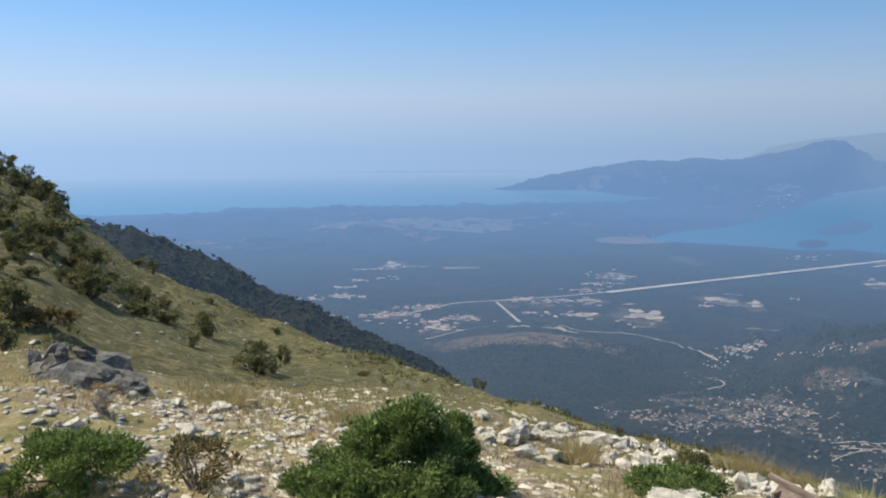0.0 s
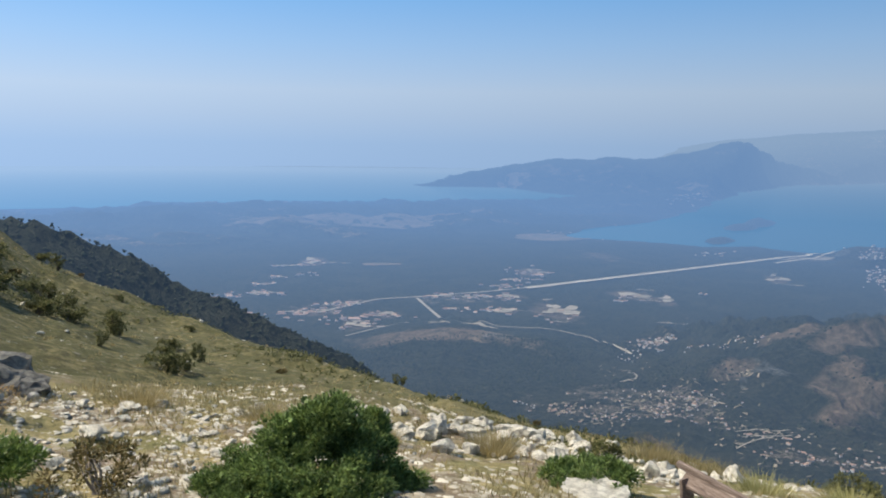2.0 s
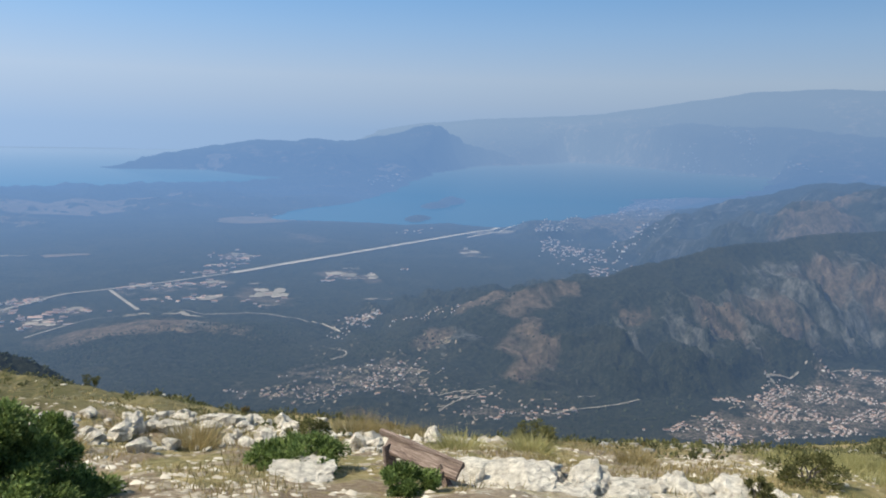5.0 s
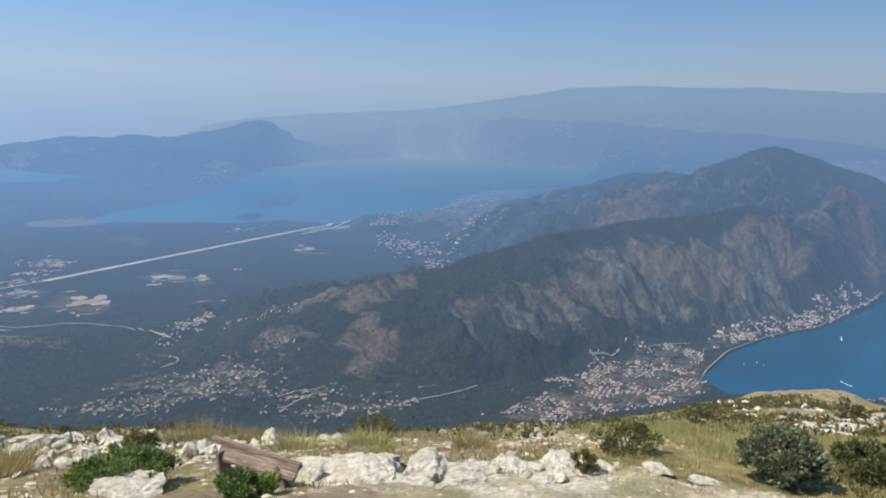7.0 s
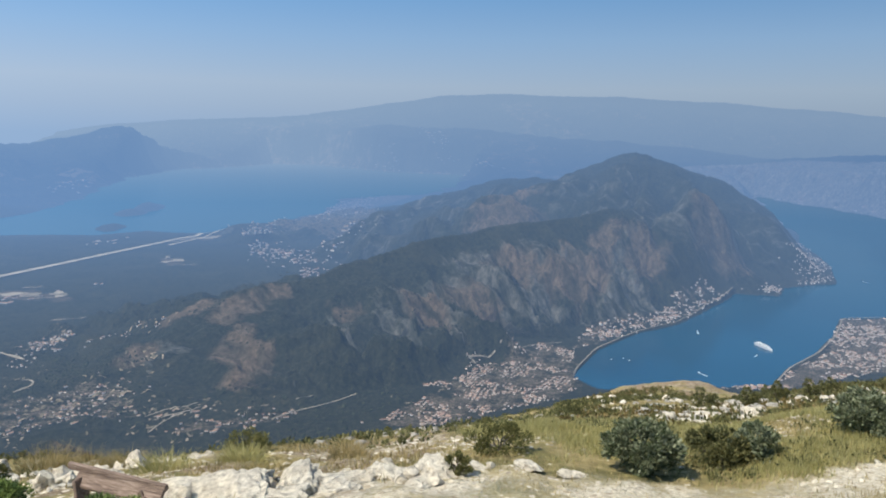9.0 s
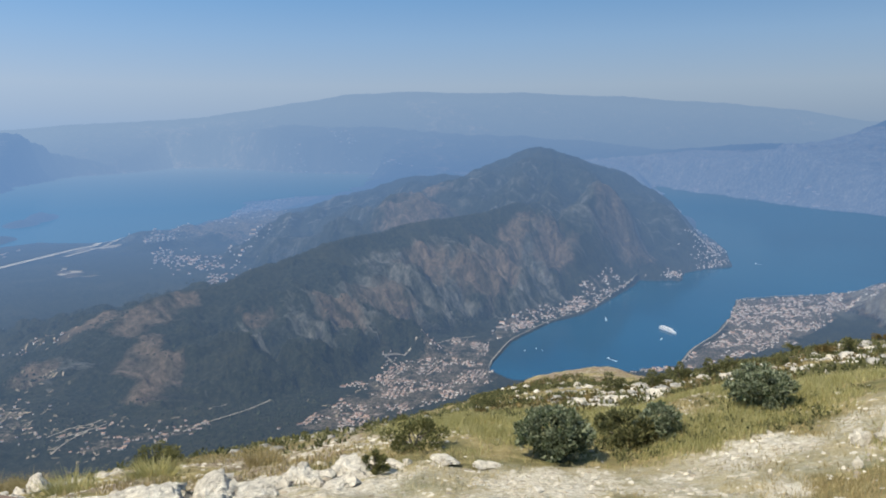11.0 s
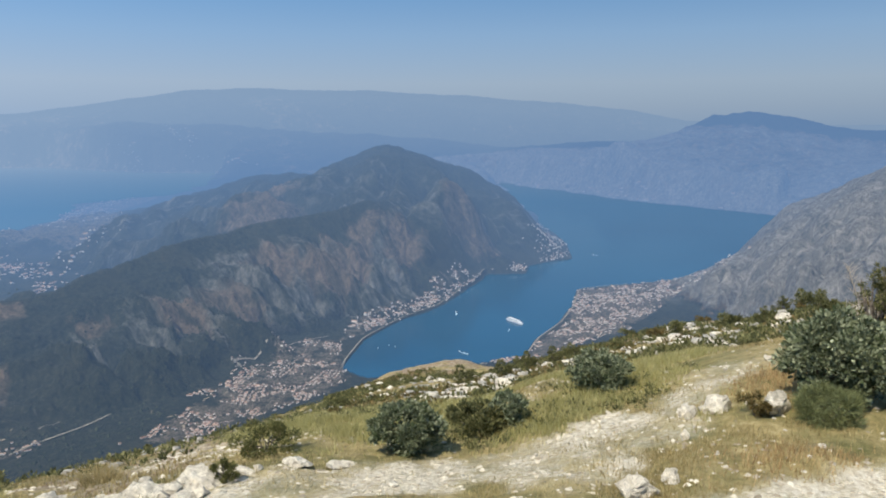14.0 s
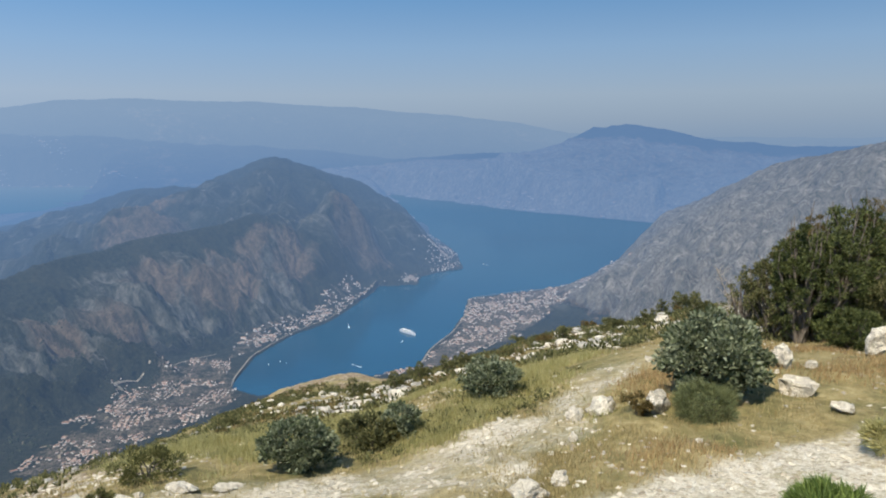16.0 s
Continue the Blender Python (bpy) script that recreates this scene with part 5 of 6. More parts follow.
# ---------------------------------------------------------------- grass
def grass(name, count, area, height, keep, material, label, width=0.007):
    x, y = RNG.uniform(area[0], area[1], count), RNG.uniform(area[2], area[3], count)
    k = RNG.uniform(size=count) < np.clip(keep(x, y), 0, 1)
    x, y = x[k], y[k]
    x, y = x + RNG.normal(scale=0.02, size=len(x)), y + RNG.normal(scale=0.02, size=len(x))
    n = len(x)
    z = slope_level(x, y) - 0.01
    h = RNG.uniform(0.45, 1.1, n) * (height if np.isscalar(height) else height(x, y))
    t, b = RNG.uniform(0, 6.28, n), RNG.uniform(0, 6.28, n)
    w = width * (0.6 + np.hypot(x, y) / 12)
    base = np.stack([x, y, z], -1)
    side = np.stack([np.cos(t), np.sin(t), 0 * t], -1) * w[:, None]
    tip = base + np.stack([np.cos(b) * h * 0.35, np.sin(b) * h * 0.35, h], -1)
    return tagged(new(name, mesh_fast(name, np.stack([base - side, base + side, tip], 1), 3, material)), label, "grass", kind="stuff")


def turf(x, y, size=1.6, seed=33):
    return 0.25 + 1.3 * fbm(x, y, size, 4, seed)


def free(x, y):
    return 1 - track(x, y)


grass("dry_grass", 100000, (-13, 8, 5, 18), 0.10, lambda x, y: (turf(x, y) * 0.9 - 0.25 * stony_mask(x, y)) * (0.3 + 0.7 * smooth(13, 9.5, np.hypot(x, y))), STRAW, "short straw-coloured dry grass between the stones")
grass("dry_grass", 110000, (5, 24, -6, 12), 0.08, lambda x, y: (turf(x, y) - 0.1) * free(x, y), STRAW, "short straw-coloured dry grass beside the tracks", 0.0045)
grass("tall_grass", 220000, (5.5, 15.5, -0.5, 9.5), 0.13, lambda x, y: wild(x, y) * free(x, y) ** 2 * (0.28 + 1.3 * fbm(x, y, 1.1, 4, 35)), GREEN_STRAW, "tall half-green grass beside the worn track", 0.004)
grass("brown_grass", 90000, (6.3, 13, -5.5, 1.0), 0.10, lambda x, y: free(x, y) * (0.08 + 0.8 * fbm(x, y, 1.2, 3, 37)) * smooth(0.6, -0.3, y), RUST_STRAW, "rusty brown dry grass beside the gravel road", 0.0045)
grass("brown_grass", 30000, (6.0, 9.5, -0.5, 2.2), 0.08, lambda x, y: free(x, y) * (0.0 + 0.9 * fbm(x, y, 0.8, 3, 38)), STRAW, "dry golden grass on the track verge", 0.004)


def tussock(x, y, w, h, seed, material, label):
    g = np.random.default_rng(seed)
    n = 800
    r, a = w / 2 * np.sqrt(g.uniform(size=n)), g.uniform(0, 6.28, n)
    px, py = r * np.cos(a), r * np.sin(a)
    base = np.stack([px, py, 0 * px - 0.03], -1)
    t = g.uniform(0, 6.28, n)
    side = np.stack([np.cos(t), np.sin(t), 0 * t], -1) * 0.005
    tip = base + np.stack([px * 0.8 + g.normal(scale=0.06, size=n), py * 0.8 + g.normal(scale=0.06, size=n), h * g.uniform(0.5, 1.1, n)], -1)
    ob = new("grass_tussock", mesh_fast("grass_tussock", np.stack([base - side, base + side, tip], 1), 3, material))
    ob.location = (x, y, on_slope(x, y))
    return tagged(ob, label, "grass", "grass tussocks")


for k, (x, y, w, h, m) in enumerate(((4.95, 12.4, 0.7, 0.42, STRAW), (5.4, 12.0, 0.6, 0.36, STRAW), (5.75, 11.3, 0.45, 0.3, STRAW), (4.9, 8.6, 0.55, 0.26, GREEN_STRAW), (5.6, 7.95, 0.5, 0.20, GREEN_STRAW),
                                     (6.9, 7.4, 0.4, 0.24, STRAW), (1.6, 9.2, 0.5, 0.3, STRAW), (-1.2, 9.6, 0.5, 0.25, STRAW), (-3.0, 10.3, 0.6, 0.25, STRAW), (0.2, 9.0, 0.4, 0.22, STRAW))):
    tussock(x, y, w, h, 300 + k, m, "yellow dry grass tussock among rocks" if m is STRAW else "pale green grass tussock behind the bench")


# ---------------------------------------------------------------- broken bench
def bench():
    root = new("broken_bench")
    L = 1.75
    bm = bmesh.new()
    box(bm, (L, 0.22, 0.05), (0.04, 0.06, 0.37), (42, 0, 0), 0.009)
    for v in bm.verts:
        v.co.z += 0.014 * math.sin(v.co.x * 2.1)
    part("seat_plank", bm, TIMBER, root)
    bm = bmesh.new()
    box(bm, (L * 1.12, 0.10, 0.075), (-0.08, 0.17, 0.47), (12, 1.0, 1.5), 0.012)
    part("back_rail", bm, TIMBER, root, "grey split timber rail")
    bm = bmesh.new()
    box(bm, (0.07, 0.30, 0.52), (-0.70, 0.06, 0.14), (6, -8, 0), 0.01)
    part("end_board", bm, TIMBER, root, "dark upright end board")
    for x, y, foot in ((0.46, 0.18, 0.20), (0.62, 0.0, -0.30)):
        bm = bmesh.new()
        tube(bm, (x + 0.42, y + 0.4 * foot, -0.14), (x - 0.10, y, 0.40), 0.05, 0.042, 8)
        part("leg", bm, TIMBER, root)
    bm = bmesh.new()
    box(bm, (0.06, 0.40, 0.05), (0.62, 0.06, 0.35), (8, 0, 0), 0.008)
    part("cross_piece", bm, TIMBER, root)
    root.matrix_basis = pose(3.2, 6.4, on_slope(3.2, 6.4) - 0.05, -3, -1, -72) @ Matrix.Diagonal((0.58, 0.48, 0.76, 1))
    return tagged(root, "weathered broken wooden bench sagging on the stony brow", "bench")


bench()

# ---------------------------------------------------------------- towns, roads and woods below
def on_land(x, y):
    return land_level(np.asarray(x, float), np.asarray(y, float))[0]


def houses(name, spots, label, seed, size=(0.75, 1.45), more=1.8, quarters=(), rows=1.0, low=1.0):
    """A town: small houses with gabled roofs round the given spots (x, y, spread along, spread across, turn, count)."""
    g = np.random.default_rng(seed)
    X, Y, T = [], [], []
    for x, y, a, b, turn, n in spots:
        n = int(n * more)
        u, v = g.normal(size=n) * a, g.normal(size=n) * b
        c, s = math.cos(radians(turn)), math.sin(radians(turn))
        X.append(x + u * c - v * s)
        Y.append(y + u * s + v * c)
        T.append(np.full(n, radians(turn)) + g.normal(scale=0.35, size=n) + (g.uniform(size=n) < (0.4 if rows == 1.0 else 0.12)) * 1.57)
    for quarter, n, turn in quarters:
        p = np.array(QUARTERS[quarter], float)
        c, s = math.cos(radians(turn)), math.sin(radians(turn))
        x, y = g.uniform(p[:, 0].min(), p[:, 0].max(), 6 * n), g.uniform(p[:, 1].min(), p[:, 1].max(), 6 * n)
        # rows along the lanes, bent a little
        bend = 5 * fbm(x, y, 60, 2, seed)
        v = -x * s + y * c + bend
        dv = np.round(v / 2.6) * 2.6 - v + g.normal(scale=0.45, size=len(v))
        x, y = x - s * dv, y + c * dv
        k = (inside_distance(QUARTERS[quarter], x, y) > -2) & (g.uniform(size=len(x)) < 0.5 + 2.0 * fbm(x, y, 14, 3, seed + 9))
        x, y = x[k][:n], y[k][:n]
        X.append(x)
        Y.append(y)
        T.append(np.full(len(x), radians(turn)) + g.normal(scale=0.25, size=len(x)) + (g.uniform(size=len(x)) < 0.3) * 1.57)
    X, Y, T = np.concatenate(X), np.concatenate(Y), np.concatenate(T)
    Z = on_land(X, Y)
    k = Z > 0.6
    X, Y, Z, T = X[k], Y[k], Z[k], T[k]
    n = len(X)
    w, d = g.uniform(*size, n), g.uniform(size[0] * 0.7, size[1] * 0.75, n)
    big = g.uniform(size=n) < 0.07
    w, d = np.where(big, w * 2.0, w * g.choice((0.75, 1.0, 1.15), n)), np.where(big, d * 1.5, d)
    w, h = w * rows, g.choice((0.55, 0.8, 1.1), n) * size[1] / 2.0 * low
    r = h + d * 0.28
    flat = g.uniform(size=n) < 0.15
    r = np.where(flat, h + 0.05, r)
    P = np.zeros((n, 10, 3))
    for i, (sx, sy) in enumerate(((-1, -1), (1, -1), (1, 1), (-1, 1))):
        P[:, i] = np.stack([sx * w / 2, sy * d / 2, 0 * w - 0.7], -1)
        P[:, 4 + i] = np.stack([sx * w / 2, sy * d / 2, h], -1)
    P[:, 8] = np.stack([-w / 2, 0 * w, r], -1)
    P[:, 9] = np.stack([w / 2, 0 * w, r], -1)
    c, s = np.cos(T)[:, None], np.sin(T)[:, None]
    P[:, :, 0], P[:, :, 1] = P[:, :, 0] * c - P[:, :, 1] * s, P[:, :, 0] * s + P[:, :, 1] * c
    P += np.stack([X, Y, Z], -1)[:, None]
    walls, roofs = [], []
    for q in ((0, 1, 5, 4), (1, 2, 6, 5), (2, 3, 7, 6), (3, 0, 4, 7)):
        walls.append(P[:, q])
    for q in ((6, 5, 9, 9), (4, 7, 8, 8)):
        walls.append(P[:, q])
    over = P.copy()
    eave = (P[:, 4:8] - P[:, 4:8].mean(1, keepdims=True)) * 0.12
    over[:, 4:8] += eave - np.array((0, 0, 0.06))
    for q in ((4, 5, 9, 8), (6, 7, 8, 9)):
        roofs.append(over[:, q])
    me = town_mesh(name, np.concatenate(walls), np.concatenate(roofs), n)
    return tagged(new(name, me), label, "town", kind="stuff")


def town_mesh(name, W, R, n):
    """Walls and roofs; the faces of a house share corners, so that each house has one tone."""
    me = bpy.data.meshes.new(name)
    V = np.concatenate([W, R]).reshape(-1, 3)
    me.vertices.add(len(V))
    me.vertices.foreach_set("co", V.astype(np.float32).ravel())
    me.loops.add(len(V))
    me.loops.foreach_set("vertex_index", np.arange(len(V), dtype=np.int32))
    m = len(V) // 4
    me.polygons.add(m)
    me.polygons.foreach_set("loop_start", np.arange(0, len(V), 4, dtype=np.int32))
    me.materials.append(WALLS)
    me.materials.append(ROOFS)
    me.polygons.foreach_set("material_index", np.concatenate([np.zeros(len(W), np.int32), np.ones(len(R), np.int32)]))
    me.update(calc_edges=True)
    me.validate()
    return me


houses("bay_head_town", [(296, 262, 14, 6, -30, 20), (389, 309, 6, 3, 10, 10)], "red-roofed town at the head of the bay", 1, (0.75, 1.5), quarters=[("bay_head", 850, 20)], rows=1.25, low=0.75)
houses("walled_town", [(480, 160, 10, 3, -25, 16), (775, 60, 24, 5, -60, 40), (860, 68, 30, 6, -28, 60), (1000, 48, 60, 6, -15, 70), (1230, 5, 60, 5, -15, 40), (478, 166, 7, 4, -60, 14)],
       "dense old town of pale houses on the eastern shore", 2, (0.9, 1.8), quarters=[("old_town", 1150, -12)], rows=1.2, low=0.8)
houses("shore_village", [(535, 290, 8, 5, 0, 40), (590, 283, 30, 4, -5, 40), (640, 280, 36, 4, 0, 44), (722, 277, 26, 4, 2, 40), (815, 258, 16, 5, 0, 40), (905, 240, 24, 7, 10, 70), (950, 262, 26, 10, 10, 60), (1000, 275, 36, 10, 10, 36), (1085, 290, 36, 8, 30, 40), (1230, 355, 40, 6, 30, 40)],
       "pale waterfront houses strung along the shore road", 3, (0.9, 1.8), quarters=[("bay_shore", 170, 5)], rows=1.3)
houses("valley_village", [(172, 405, 18, 14, 0, 60), (132, 394, 12, 6, 0, 24), (111, 408, 8, 5, 0, 14), (188, 514, 5, 4, 20, 9), (178, 502, 4, 6, 20, 6), (228, 501, 6, 2, -24, 5), (244, 496, 8, 1.5, -24, 5), (257, 502, 8, 2, -25, 8), (265, 488, 8, 4, -28, 9), (205, 360, 10, 6, 0, 10)],
       "scattered pale village houses in the valley", 4, more=1.2, quarters=[("village", 50, 20), ("hamlet", 12, 50), ("lower_hamlet", 60, -25)], rows=1.2)
houses("road_hamlet", [(214, 545, 9, 6, 10, 24), (222, 538, 5, 3, 10, 12), (206, 530, 5, 4, 10, 8)], "cluster of pale houses beside the valley road", 12, (0.9, 1.8), more=1.2, rows=1.3)
houses("harbour_town", [(627, 883, 40, 12, 55, 40), (594, 742, 34, 22, 50, 60), (586, 800, 40, 16, 50, 44), (532, 642, 24, 10, 50, 24), (660, 728, 18, 14, 45, 24), (695, 955, 40, 16, 40, 44), (790, 1000, 44, 34, 40, 70), (907, 1040, 50, 40, 40, 80), (1000, 1180, 70, 36, 42, 90), (1130, 1270, 80, 30, 42, 90), (1300, 1380, 90, 20, 30, 60)],
       "sprawling pale harbour town beside the western bay", 6, (1.5, 3.0), more=1.25, rows=1.9, low=0.55)
houses("plain_hamlets", [(-62, 966, 10, 12, 0, 10), (-87, 924, 14, 6, 0, 8), (-96, 844, 8, 6, 0, 8), (-100, 803, 10, 5, 0, 8), (-92, 754, 12, 7, 0, 16), (-128, 743, 12, 8, 0, 16), (-51, 667, 18, 8, 0, 34), (17, 654, 10, 8, 0, 14), (-4, 621, 9, 10, 0, 14), (-16, 701, 18, 6, 5, 22), (74, 731, 11, 6, 5, 14), (76, 672, 8, 4, 0, 8),
                         (108, 723, 14, 6, 5, 12), (194, 869, 14, 18, 0, 26), (165, 817, 12, 8, 0, 14), (141, 782, 10, 8, 0, 12), (139, 724, 12, 10, 0, 14)],
       "scattered pale buildings on the plain", 7, (1.5, 3.0), more=1.1, rows=1.8, low=0.6)
houses("roadside_buildings", [(120, 662, 12, 8, 0, 10), (165, 640, 14, 16, 0, 8), (265, 715, 14, 12, 0, 8), (245, 698, 6, 2, 0, 4), (337, 732, 4, 3, 0, 4), (-20, 640, 24, 6, 5, 20), (-60, 860, 30, 10, 0, 8), (420, 1260, 60, 10, 50, 14), (350, 1310, 50, 8, 40, 10), (480, 1010, 30, 10, 30, 10)],
       "scattered pale buildings beside the plain roads", 17, (1.5, 3.0), more=1.1, rows=1.8, low=0.6)
houses("far_shore_villages", [(2560, 2180, 200, 20, 60, 60), (2480, 2400, 160, 20, 70, 40), (2200, 700, 300, 14, 50, 40), (1700, 160, 160, 8, 50, 30), (900, 2050, 120, 20, 55, 16)], "far pale villages along the shores", 8, (4.0, 7.0), rows=1.8, low=0.4)


def strip(name, points, width, material, label, lift=0.9, step=6.0, category="road", wander=0.0):
    """A road laid on the land along a line."""
    p = np.array(points, float)
    seg = np.hypot(*np.diff(p, axis=0).T)
    s = np.concatenate([[0], np.cumsum(seg)])
    q = np.linspace(0, s[-1], max(3, int(s[-1] / step)))
    x, y = np.interp(q, s, p[:, 0]), np.interp(q, s, p[:, 1])
    for _ in range(3 if len(points) > 2 else 0):
        x[1:-1], y[1:-1] = (x[:-2] + 2 * x[1:-1] + x[2:]) / 4, (y[:-2] + 2 * y[1:-1] + y[2:]) / 4
    if wander:
        x, y = x + wander * fbm(q, q * 0 + 3.3, 40, 3, 81), y + wander * fbm(q, q * 0 + 9.3, 40, 3, 82)
    tx, ty = np.gradient(x), np.gradient(y)
    n = np.hypot(tx, ty)
    nx, ny = -ty / n, tx / n
    w = np.array((-0.5, 0.0, 0.5)) * width
    X, Y = x[:, None] + nx[:, None] * w, y[:, None] + ny[:, None] * w
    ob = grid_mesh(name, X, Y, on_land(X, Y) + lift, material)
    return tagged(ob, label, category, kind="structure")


strip("runway", [(165, 766), (659, 1026)], 9.0, RUNWAY, "long pale concrete runway across the plain", 1.3)
strip("taxiway", [(520, 925), (662, 1004)], 5.0, RUNWAY, "pale taxiway beside the runway", 1.2)
strip("road", [(50, 727), (110, 745), (167, 769)], 3.4, PALE_ROAD, "pale road leading to the runway")
strip("road", [(-40, 664), (-6, 698), (9, 718), (50, 727)], 3.0, PALE_ROAD, "pale road through the plain settlement")
strip("road", [(50, 722), (66, 622)], 3.0, PALE_ROAD, "pale straight road on the plain")
strip("road", [(-14, 578), (16, 609), (46, 612), (97, 606), (151, 590), (170, 560), (178, 530), (187, 513)], 1.6, PALE_ROAD, "pale road curving round the wooded hill")
strip("road", [(158, 452), (168, 454), (173, 460), (168, 466)], 1.1, PALE_ROAD, "pale road bend below the wooded hill", 0.8, 2.0)
strip("road", [(233, 316), (250, 318), (266, 314), (291, 316)], 0.9, PALE_ROAD, "pale unpaved road up the valley side", wander=1.0)
strip("road", [(386, 311), (405, 309), (430, 309), (458, 312), (482, 300)], 1.0, PALE_ROAD, "pale road above the red-roofed town", 0.8)
strip("lane", [(190, 366), (205, 364), (220, 366)], 0.8, PALE_ROAD, "narrow pale lane between terraces", 0.7, 3.0)
strip("lane", [(190, 358), (205, 357), (218, 359)], 0.7, PALE_ROAD, "narrow pale lane between terraces", 0.7, 3.0)
strip("lane", [(180, 344), (190, 352), (206, 357)], 0.7, PALE_ROAD, "narrow pale lane between terraces", 0.7, 3.0)
strip("lane", [(259, 330), (272, 331)], 0.9, PALE_ROAD, "short pale lane in the valley scrub", 0.7, 3.0)
strip("shore_road", [(421, 252), (432, 258), (491, 276), (560, 279), (612, 270), (751, 281), (785, 288)], 0.9, PALE_ROAD, "pale shore road round the bay", 0.6)
strip("shore_road", [(497, 151), (541, 156), (597, 153), (660, 158), (738, 172), (776, 140), (823, 86), (950, 59)], 1.1, PALE_ROAD, "pale waterfront promenade", 0.7)
strip("jetty", [(628, 166), (652, 178)], 5.0, PALE_ROAD, "pale stone jetty on the bay", 1.4, 3.0)


def patches(name, spots, label, seed, material, lift=0.9):
    """Bare plots and cuttings laid on the land: x, y, half length, half width, turn."""
    V, F = [], []
    m, rings = 22, 3
    t = np.linspace(0, 2 * np.pi, m, endpoint=False)
    for x, y, a, b, turn in spots:
        edge = [1 + 0.50 * noise.noise((1.5 * math.cos(q) + x, 1.5 * math.sin(q) + y, seed)) for q in t]
        c, s = math.cos(radians(turn)), math.sin(radians(turn))
        at = len(V)
        V.append((x, y))
        for k in range(1, rings + 1):
            for q, e in zip(t, edge):
                u, v = a * math.copysign(abs(math.cos(q)) ** 0.7, math.cos(q)) * e * k / rings, b * math.copysign(abs(math.sin(q)) ** 0.7, math.sin(q)) * e * k / rings
                V.append((x + u * c - v * s, y + u * s + v * c))
        F.extend((at, at + 1 + k, at + 1 + (k + 1) % m) for k in range(m))
        for r in range(rings - 1):
            o = at + 1 + r * m
            F.extend((o + k, o + m + k, o + m + (k + 1) % m, o + (k + 1) % m) for k in range(m))
    P = np.array(V)
    V = np.column_stack([P, on_land(P[:, 0], P[:, 1]) + lift]).tolist()
    return tagged(new(name, mesh_of(name, V, F, material)), label, "field", kind="stuff")


def broken(spots, seed, pieces=7):
    """Each plot as several uneven smaller ones within its bounds."""
    g = np.random.default_rng(seed)
    out = []
    for x, y, a, b, turn in spots:
        c, s = math.cos(radians(turn)), math.sin(radians(turn))
        for _ in range(pieces):
            u, v = g.uniform(-0.7, 0.7) * a, g.uniform(-0.7, 0.7) * b
            out.append((x + u * c - v * s, y + u * s + v * c, a * g.uniform(0.15, 0.5), b * g.uniform(0.10, 0.35), turn + g.normal() * 10))
    return out


PALE_PLOT = mat_plain("pale_building_plots", (0.11, 0.095, 0.065), (0.42, 0.36, 0.28), 0.3, 0.95, haze_glow=True, by_island=True)
FIELDS = [(165, 817, 12, 6, -11), (141, 782, 10, 5, -10), (170, 707, 11, 5, -14), (163, 616, 10, 4, -15), (133, 658, 16, 4, -11), (265, 700, 17, 3, -21), (286, 752, 13, 4, -21), (455, 776, 20, 4, -38),
          (470, 838, 4, 18, -30), (562, 962, 34, 6, 28), (91, 593, 15, 8, -9), (57, 606, 12, 5, -5)]
FIELDS_WEST = [(-35, 942, 19, 6, 2), (-87, 924, 18, 6, 5), (-96, 844, 10, 5, 7), (-100, 803, 13, 5, 7), (-51, 667, 17, 4, 4), (74, 731, 13, 5, -6), (76, 672, 9, 4, -6), (108, 723, 15, 5, -9), (-16, 701, 18, 4, 1),
               (-92, 754, 12, 5, 7), (261, 601, 20, 3, -23), (388, 309, 3, 1.6, -40)]
patches("bare_fields", broken(GROUNDS + FIELDS + FIELDS_WEST, 4, 6), "bare pale plots and building sites on the plain", 1, PALE_PLOT)
patches("dry_meadows", [(300, 1210, 60, 46, 30), (30, 1400, 120, 70, 0), (-80, 1380, 60, 40, 0), (140, 1440, 50, 26, 0), (20, 930, 26, 8, 0), (-150, 1330, 80, 20, 0), (230, 1520, 20, 8, 0), (530, 2700, 60, 60, 0), (1000, 2300, 60, 40, 30)],
        "dry reddish meadows and clearings", 2, mat_plain("dry_meadow", (0.075, 0.07, 0.045), (0.21, 0.15, 0.11), 0.05, 1.0, haze_glow=True))
streaks = []
for x, y, a, n in ((172, 408, 20, 150), (132, 394, 14, 50), (111, 408, 9, 30), (200, 335, 22, 40), (205, 362, 12, 50), (230, 440, 9, 30), (172, 470, 10, 16), (330, 265, 26, 40), (215, 543, 9, 30), (262, 494, 10, 20)):
    for _ in range(n):
        streaks.append((x + RNG.normal() * a, y + RNG.normal() * a * 0.7, RNG.uniform(0.5, 2.2), RNG.uniform(0.25, 0.7), RNG.choice((15, 35, 60, 110, 150)) + RNG.normal() * 16))
patches("terraced_plots", streaks, "narrow pale terraced plots and lanes between houses", 3, mat_plain("dry_terrace", (0.045, 0.045, 0.026), (0.36, 0.29, 0.21), 0.4, 1.0, haze_glow=True, by_island=True), lift=0.6)


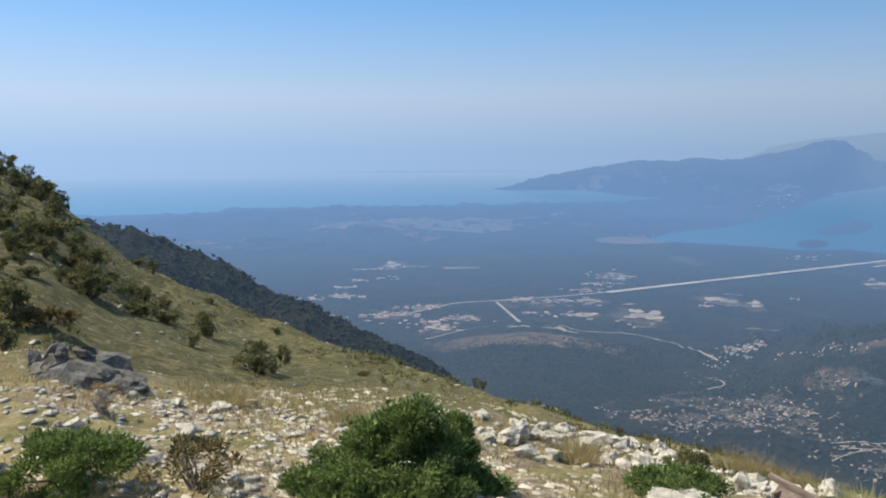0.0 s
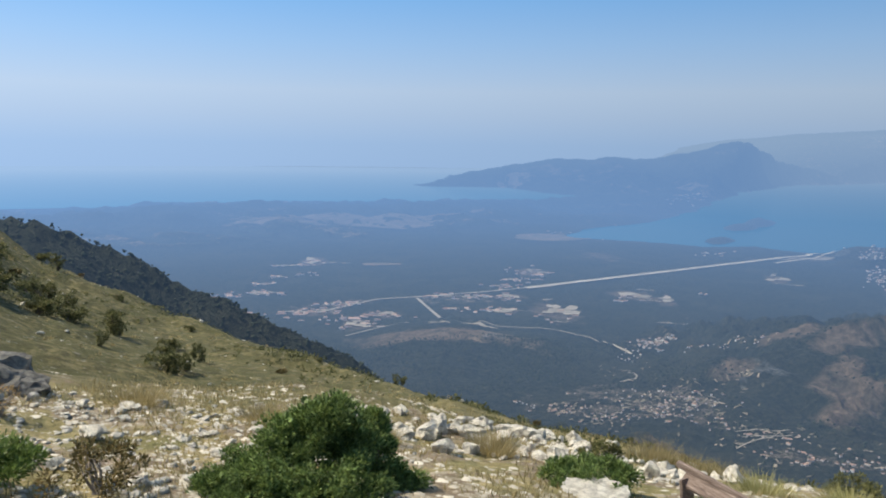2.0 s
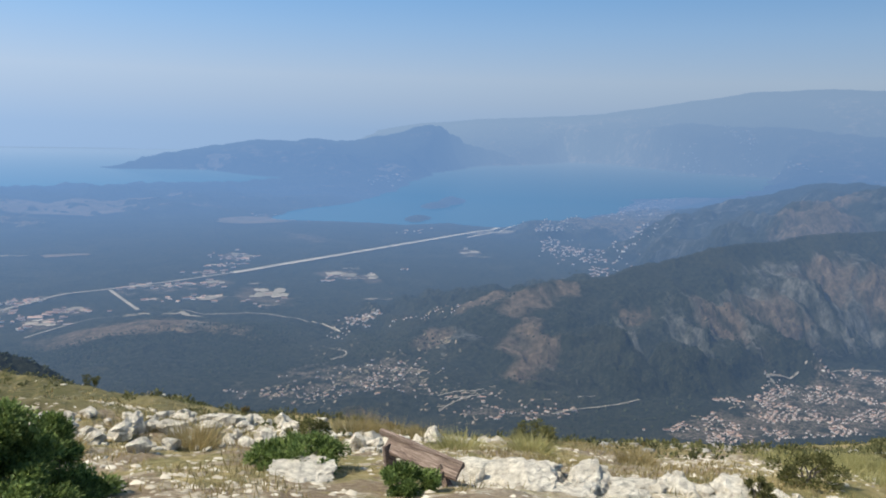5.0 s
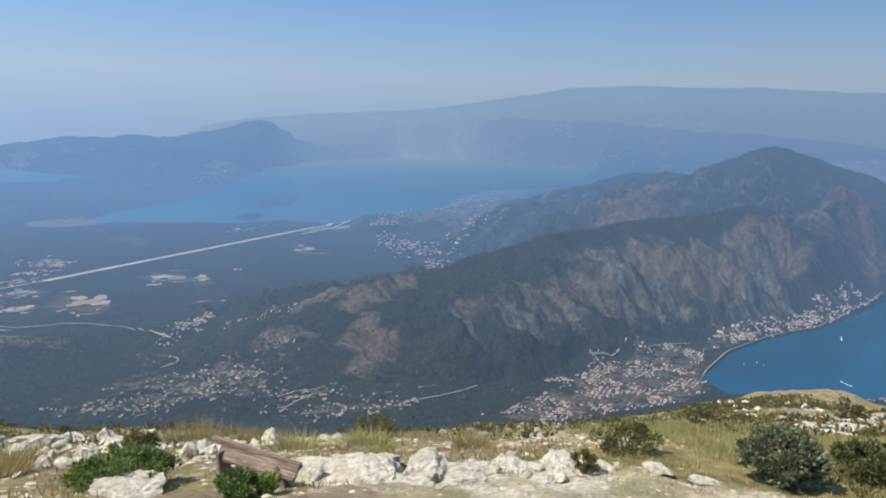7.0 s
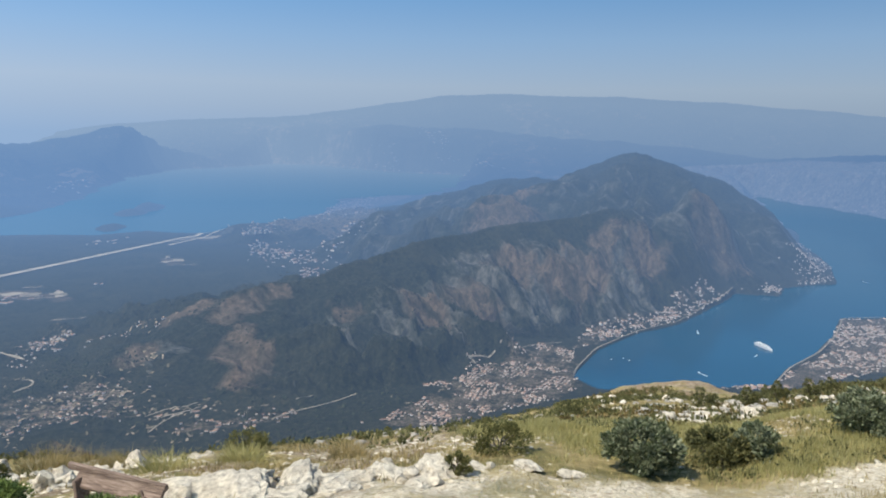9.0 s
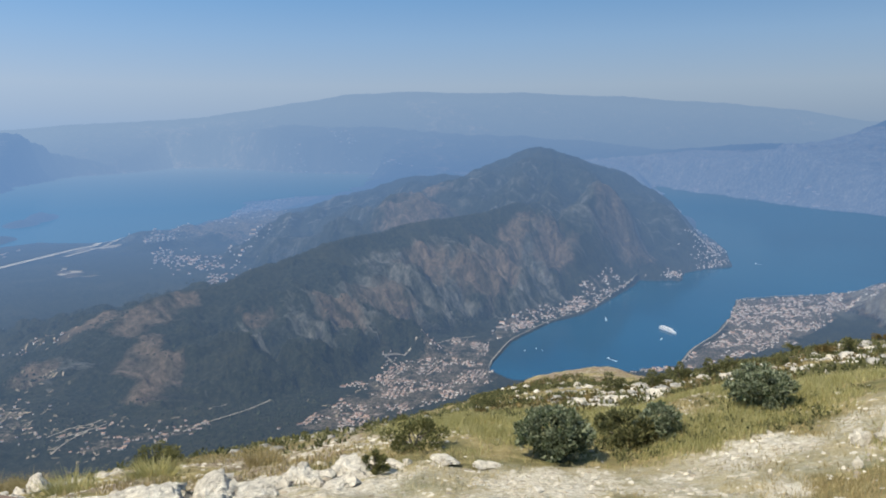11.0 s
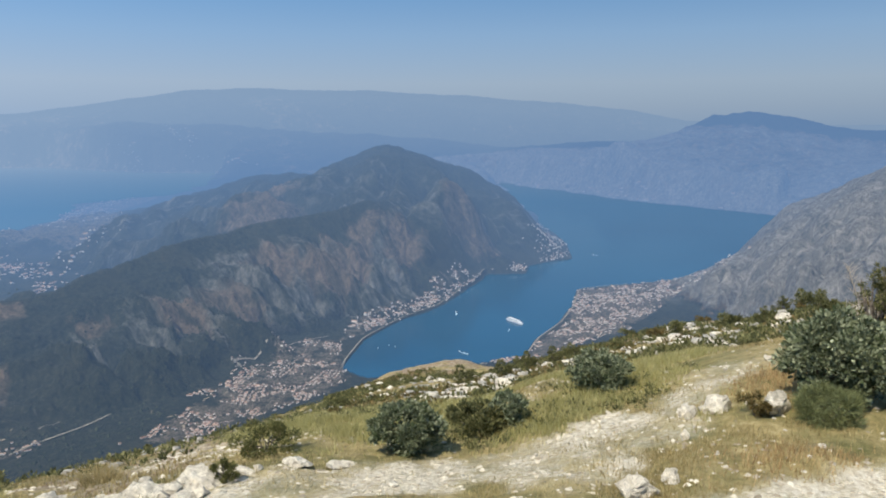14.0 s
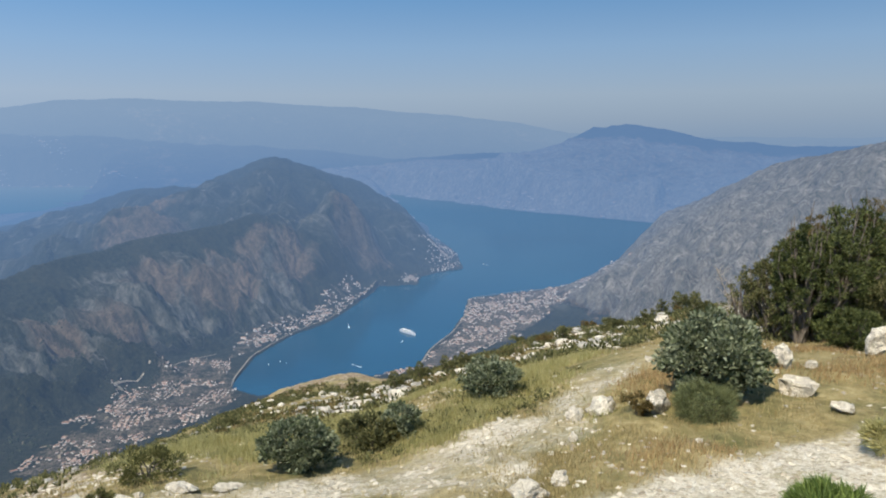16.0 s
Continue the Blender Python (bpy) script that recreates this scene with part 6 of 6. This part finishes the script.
def woods(name, count, area, size, keep, label, seed):
    """Crowns of far trees, too many to count."""
    g = np.random.default_rng(seed)
    x, y = g.uniform(area[0], area[1], count), g.uniform(area[2], area[3], count)
    k = g.uniform(size=count) < keep(x, y)
    x, y = x[k], y[k]
    z = on_land(x, y)
    n = len(x)
    bm = bmesh.new()
    bmesh.ops.create_icosphere(bm, subdivisions=1, radius=1.0)
    base = np.array([v.co[:] for v in bm.verts])
    tri = np.array([[v.index for v in f.verts] for f in bm.faces])
    bm.free()
    s = g.uniform(size[0], size[1], n)
    V = base[None] * g.uniform(0.7, 1.3, (n, len(base), 1)) * s[:, None, None]
    V[:, :, 2] *= g.uniform(0.55, 1.0, (n, 1))
    V += np.stack([x, y, z + 0.35 * s], -1)[:, None]
    F = (tri[None] + len(base) * np.arange(n)[:, None, None]).reshape(-1, 3)
    me = bpy.data.meshes.new(name)
    me.vertices.add(n * len(base))
    me.vertices.foreach_set("co", V.astype(np.float32).ravel())
    me.loops.add(F.size)
    me.loops.foreach_set("vertex_index", F.astype(np.int32).ravel())
    me.polygons.add(len(F))
    me.polygons.foreach_set("loop_start", np.arange(0, F.size, 3, dtype=np.int32))
    me.update(calc_edges=True)
    me.materials.append(FAR_TREES)
    return tagged(new(name, me), label, "woods", kind="stuff")


woods("ridge_woods", 12000, (-190, 40, 205, 330), (0.3, 0.65), lambda x, y: 0.75 + 0 * x, "dark woods covering the shaded ridge", 1)
woods("hill_woods", 13000, (-40, 200, 440, 600), (0.3, 0.75), lambda x, y: np.clip(0.75 + 0.8 * fbm(x, y, 60, 3, 7), 0, 1) * (y < 548), "dark woods on the low valley hill", 2)
woods("valley_woods", 5000, (180, 420, 280, 520), (0.3, 0.9), lambda x, y: np.clip(0.15 + 1.5 * fbm(x, y, 40, 3, 8), 0, 0.8), "scattered trees on the valley sides", 3)


# ---------------------------------------------------------------- vessels on the bay
def cruise_ship(x, y, length, turn):
    root = new("cruise_ship")
    bm = bmesh.new()
    ring = [(-0.5, 0.05), (-0.47, 0.075), (-0.2, 0.085), (0.2, 0.085), (0.38, 0.06), (0.5, 0.0), (0.38, -0.06), (0.2, -0.085), (-0.2, -0.085), (-0.47, -0.075), (-0.5, -0.05)]
    low = [bm.verts.new((u * length * 0.96, v * length * 0.8, -0.2)) for u, v in ring]
    high = [bm.verts.new((u * length, v * length, 0.055 * length)) for u, v in ring]
    for k in range(len(ring)):
        bm.faces.new((low[k], low[(k + 1) % len(ring)], high[(k + 1) % len(ring)], high[k]))
    bm.faces.new(high)
    part("hull", bm, SHIP_WHITE, root)
    for k, (a, b, w) in enumerate(((-0.44, 0.30, 0.14), (-0.42, 0.26, 0.13), (-0.38, 0.22, 0.115))):
        bm = bmesh.new()
        box(bm, ((b - a) * length, w * length, 0.02 * length), ((a + b) / 2 * length, 0, (0.065 + 0.022 * k) * length), bevel=0.004 * length)
        part("deck", bm, SHIP_WHITE, root)
        bm = bmesh.new()
        box(bm, ((b - a) * length * 0.97, (w + 0.002) * length, 0.006 * length), ((a + b) / 2 * length, 0, (0.066 + 0.022 * k) * length))
        part("window_band", bm, SHIP_DARK, root, "dark band of windows")
    bm = bmesh.new()
    tube(bm, (-0.2 * length, 0, 0.11 * length), (-0.22 * length, 0, 0.155 * length), 0.03 * length, 0.024 * length, 10)
    part("funnel", bm, SHIP_WHITE, root)
    root.matrix_basis = pose(x, y, 0.1, 0, 0, turn)
    return tagged(root, "white cruise ship lying at anchor on the bay", "ship")


cruise_ship(588, 189, 21, -126)


def boat(x, y, length, turn, wake, label):
    root = new("boat")
    bm = bmesh.new()
    ring = [(-0.5, 0.14), (0.1, 0.16), (0.5, 0.0), (0.1, -0.16), (-0.5, -0.14)]
    low = [bm.verts.new((u * length * 0.9, v * length * 0.7, -0.1)) for u, v in ring]
    high = [bm.verts.new((u * length, v * length, 0.12 * length)) for u, v in ring]
    for k in range(5):
        bm.faces.new((low[k], low[(k + 1) % 5], high[(k + 1) % 5], high[k]))
    bm.faces.new(high)
    part("hull", bm, SHIP_WHITE, root)
    bm = bmesh.new()
    box(bm, (0.4 * length, 0.2 * length, 0.14 * length), (-0.1 * length, 0, 0.19 * length), bevel=0.02 * length)
    part("cabin", bm, SHIP_WHITE, root)
    if wake:
        bm = bmesh.new()
        vs = [bm.verts.new(p) for p in ((-0.4 * length, 0.1 * length, 0.03), (-0.4 * length, -0.1 * length, 0.03), (-wake, -0.09 * wake, 0.03), (-wake, 0.09 * wake, 0.03))]
        bm.faces.new(vs)
        part("wake", bm, FOAM, root, "pale trail of foam")
    root.matrix_basis = pose(x, y, 0.05, 0, 0, turn)
    return tagged(root, label, "boat", "boats on the bay")


for x, y, l, t, w in ((603, 247, 2.4, 25, 11), (490, 198, 2.4, 62, 9), (476, 255, 2.0, 10, 0), (485, 251, 2.0, 40, 0), (483, 245, 1.8, 30, 0), (970, 209, 3.0, 50, 10), (562, 185, 2.0, 0, 5)):
    boat(x, y, l, t, w, "small white boat with a foam wake" if w else "small white moored boat")
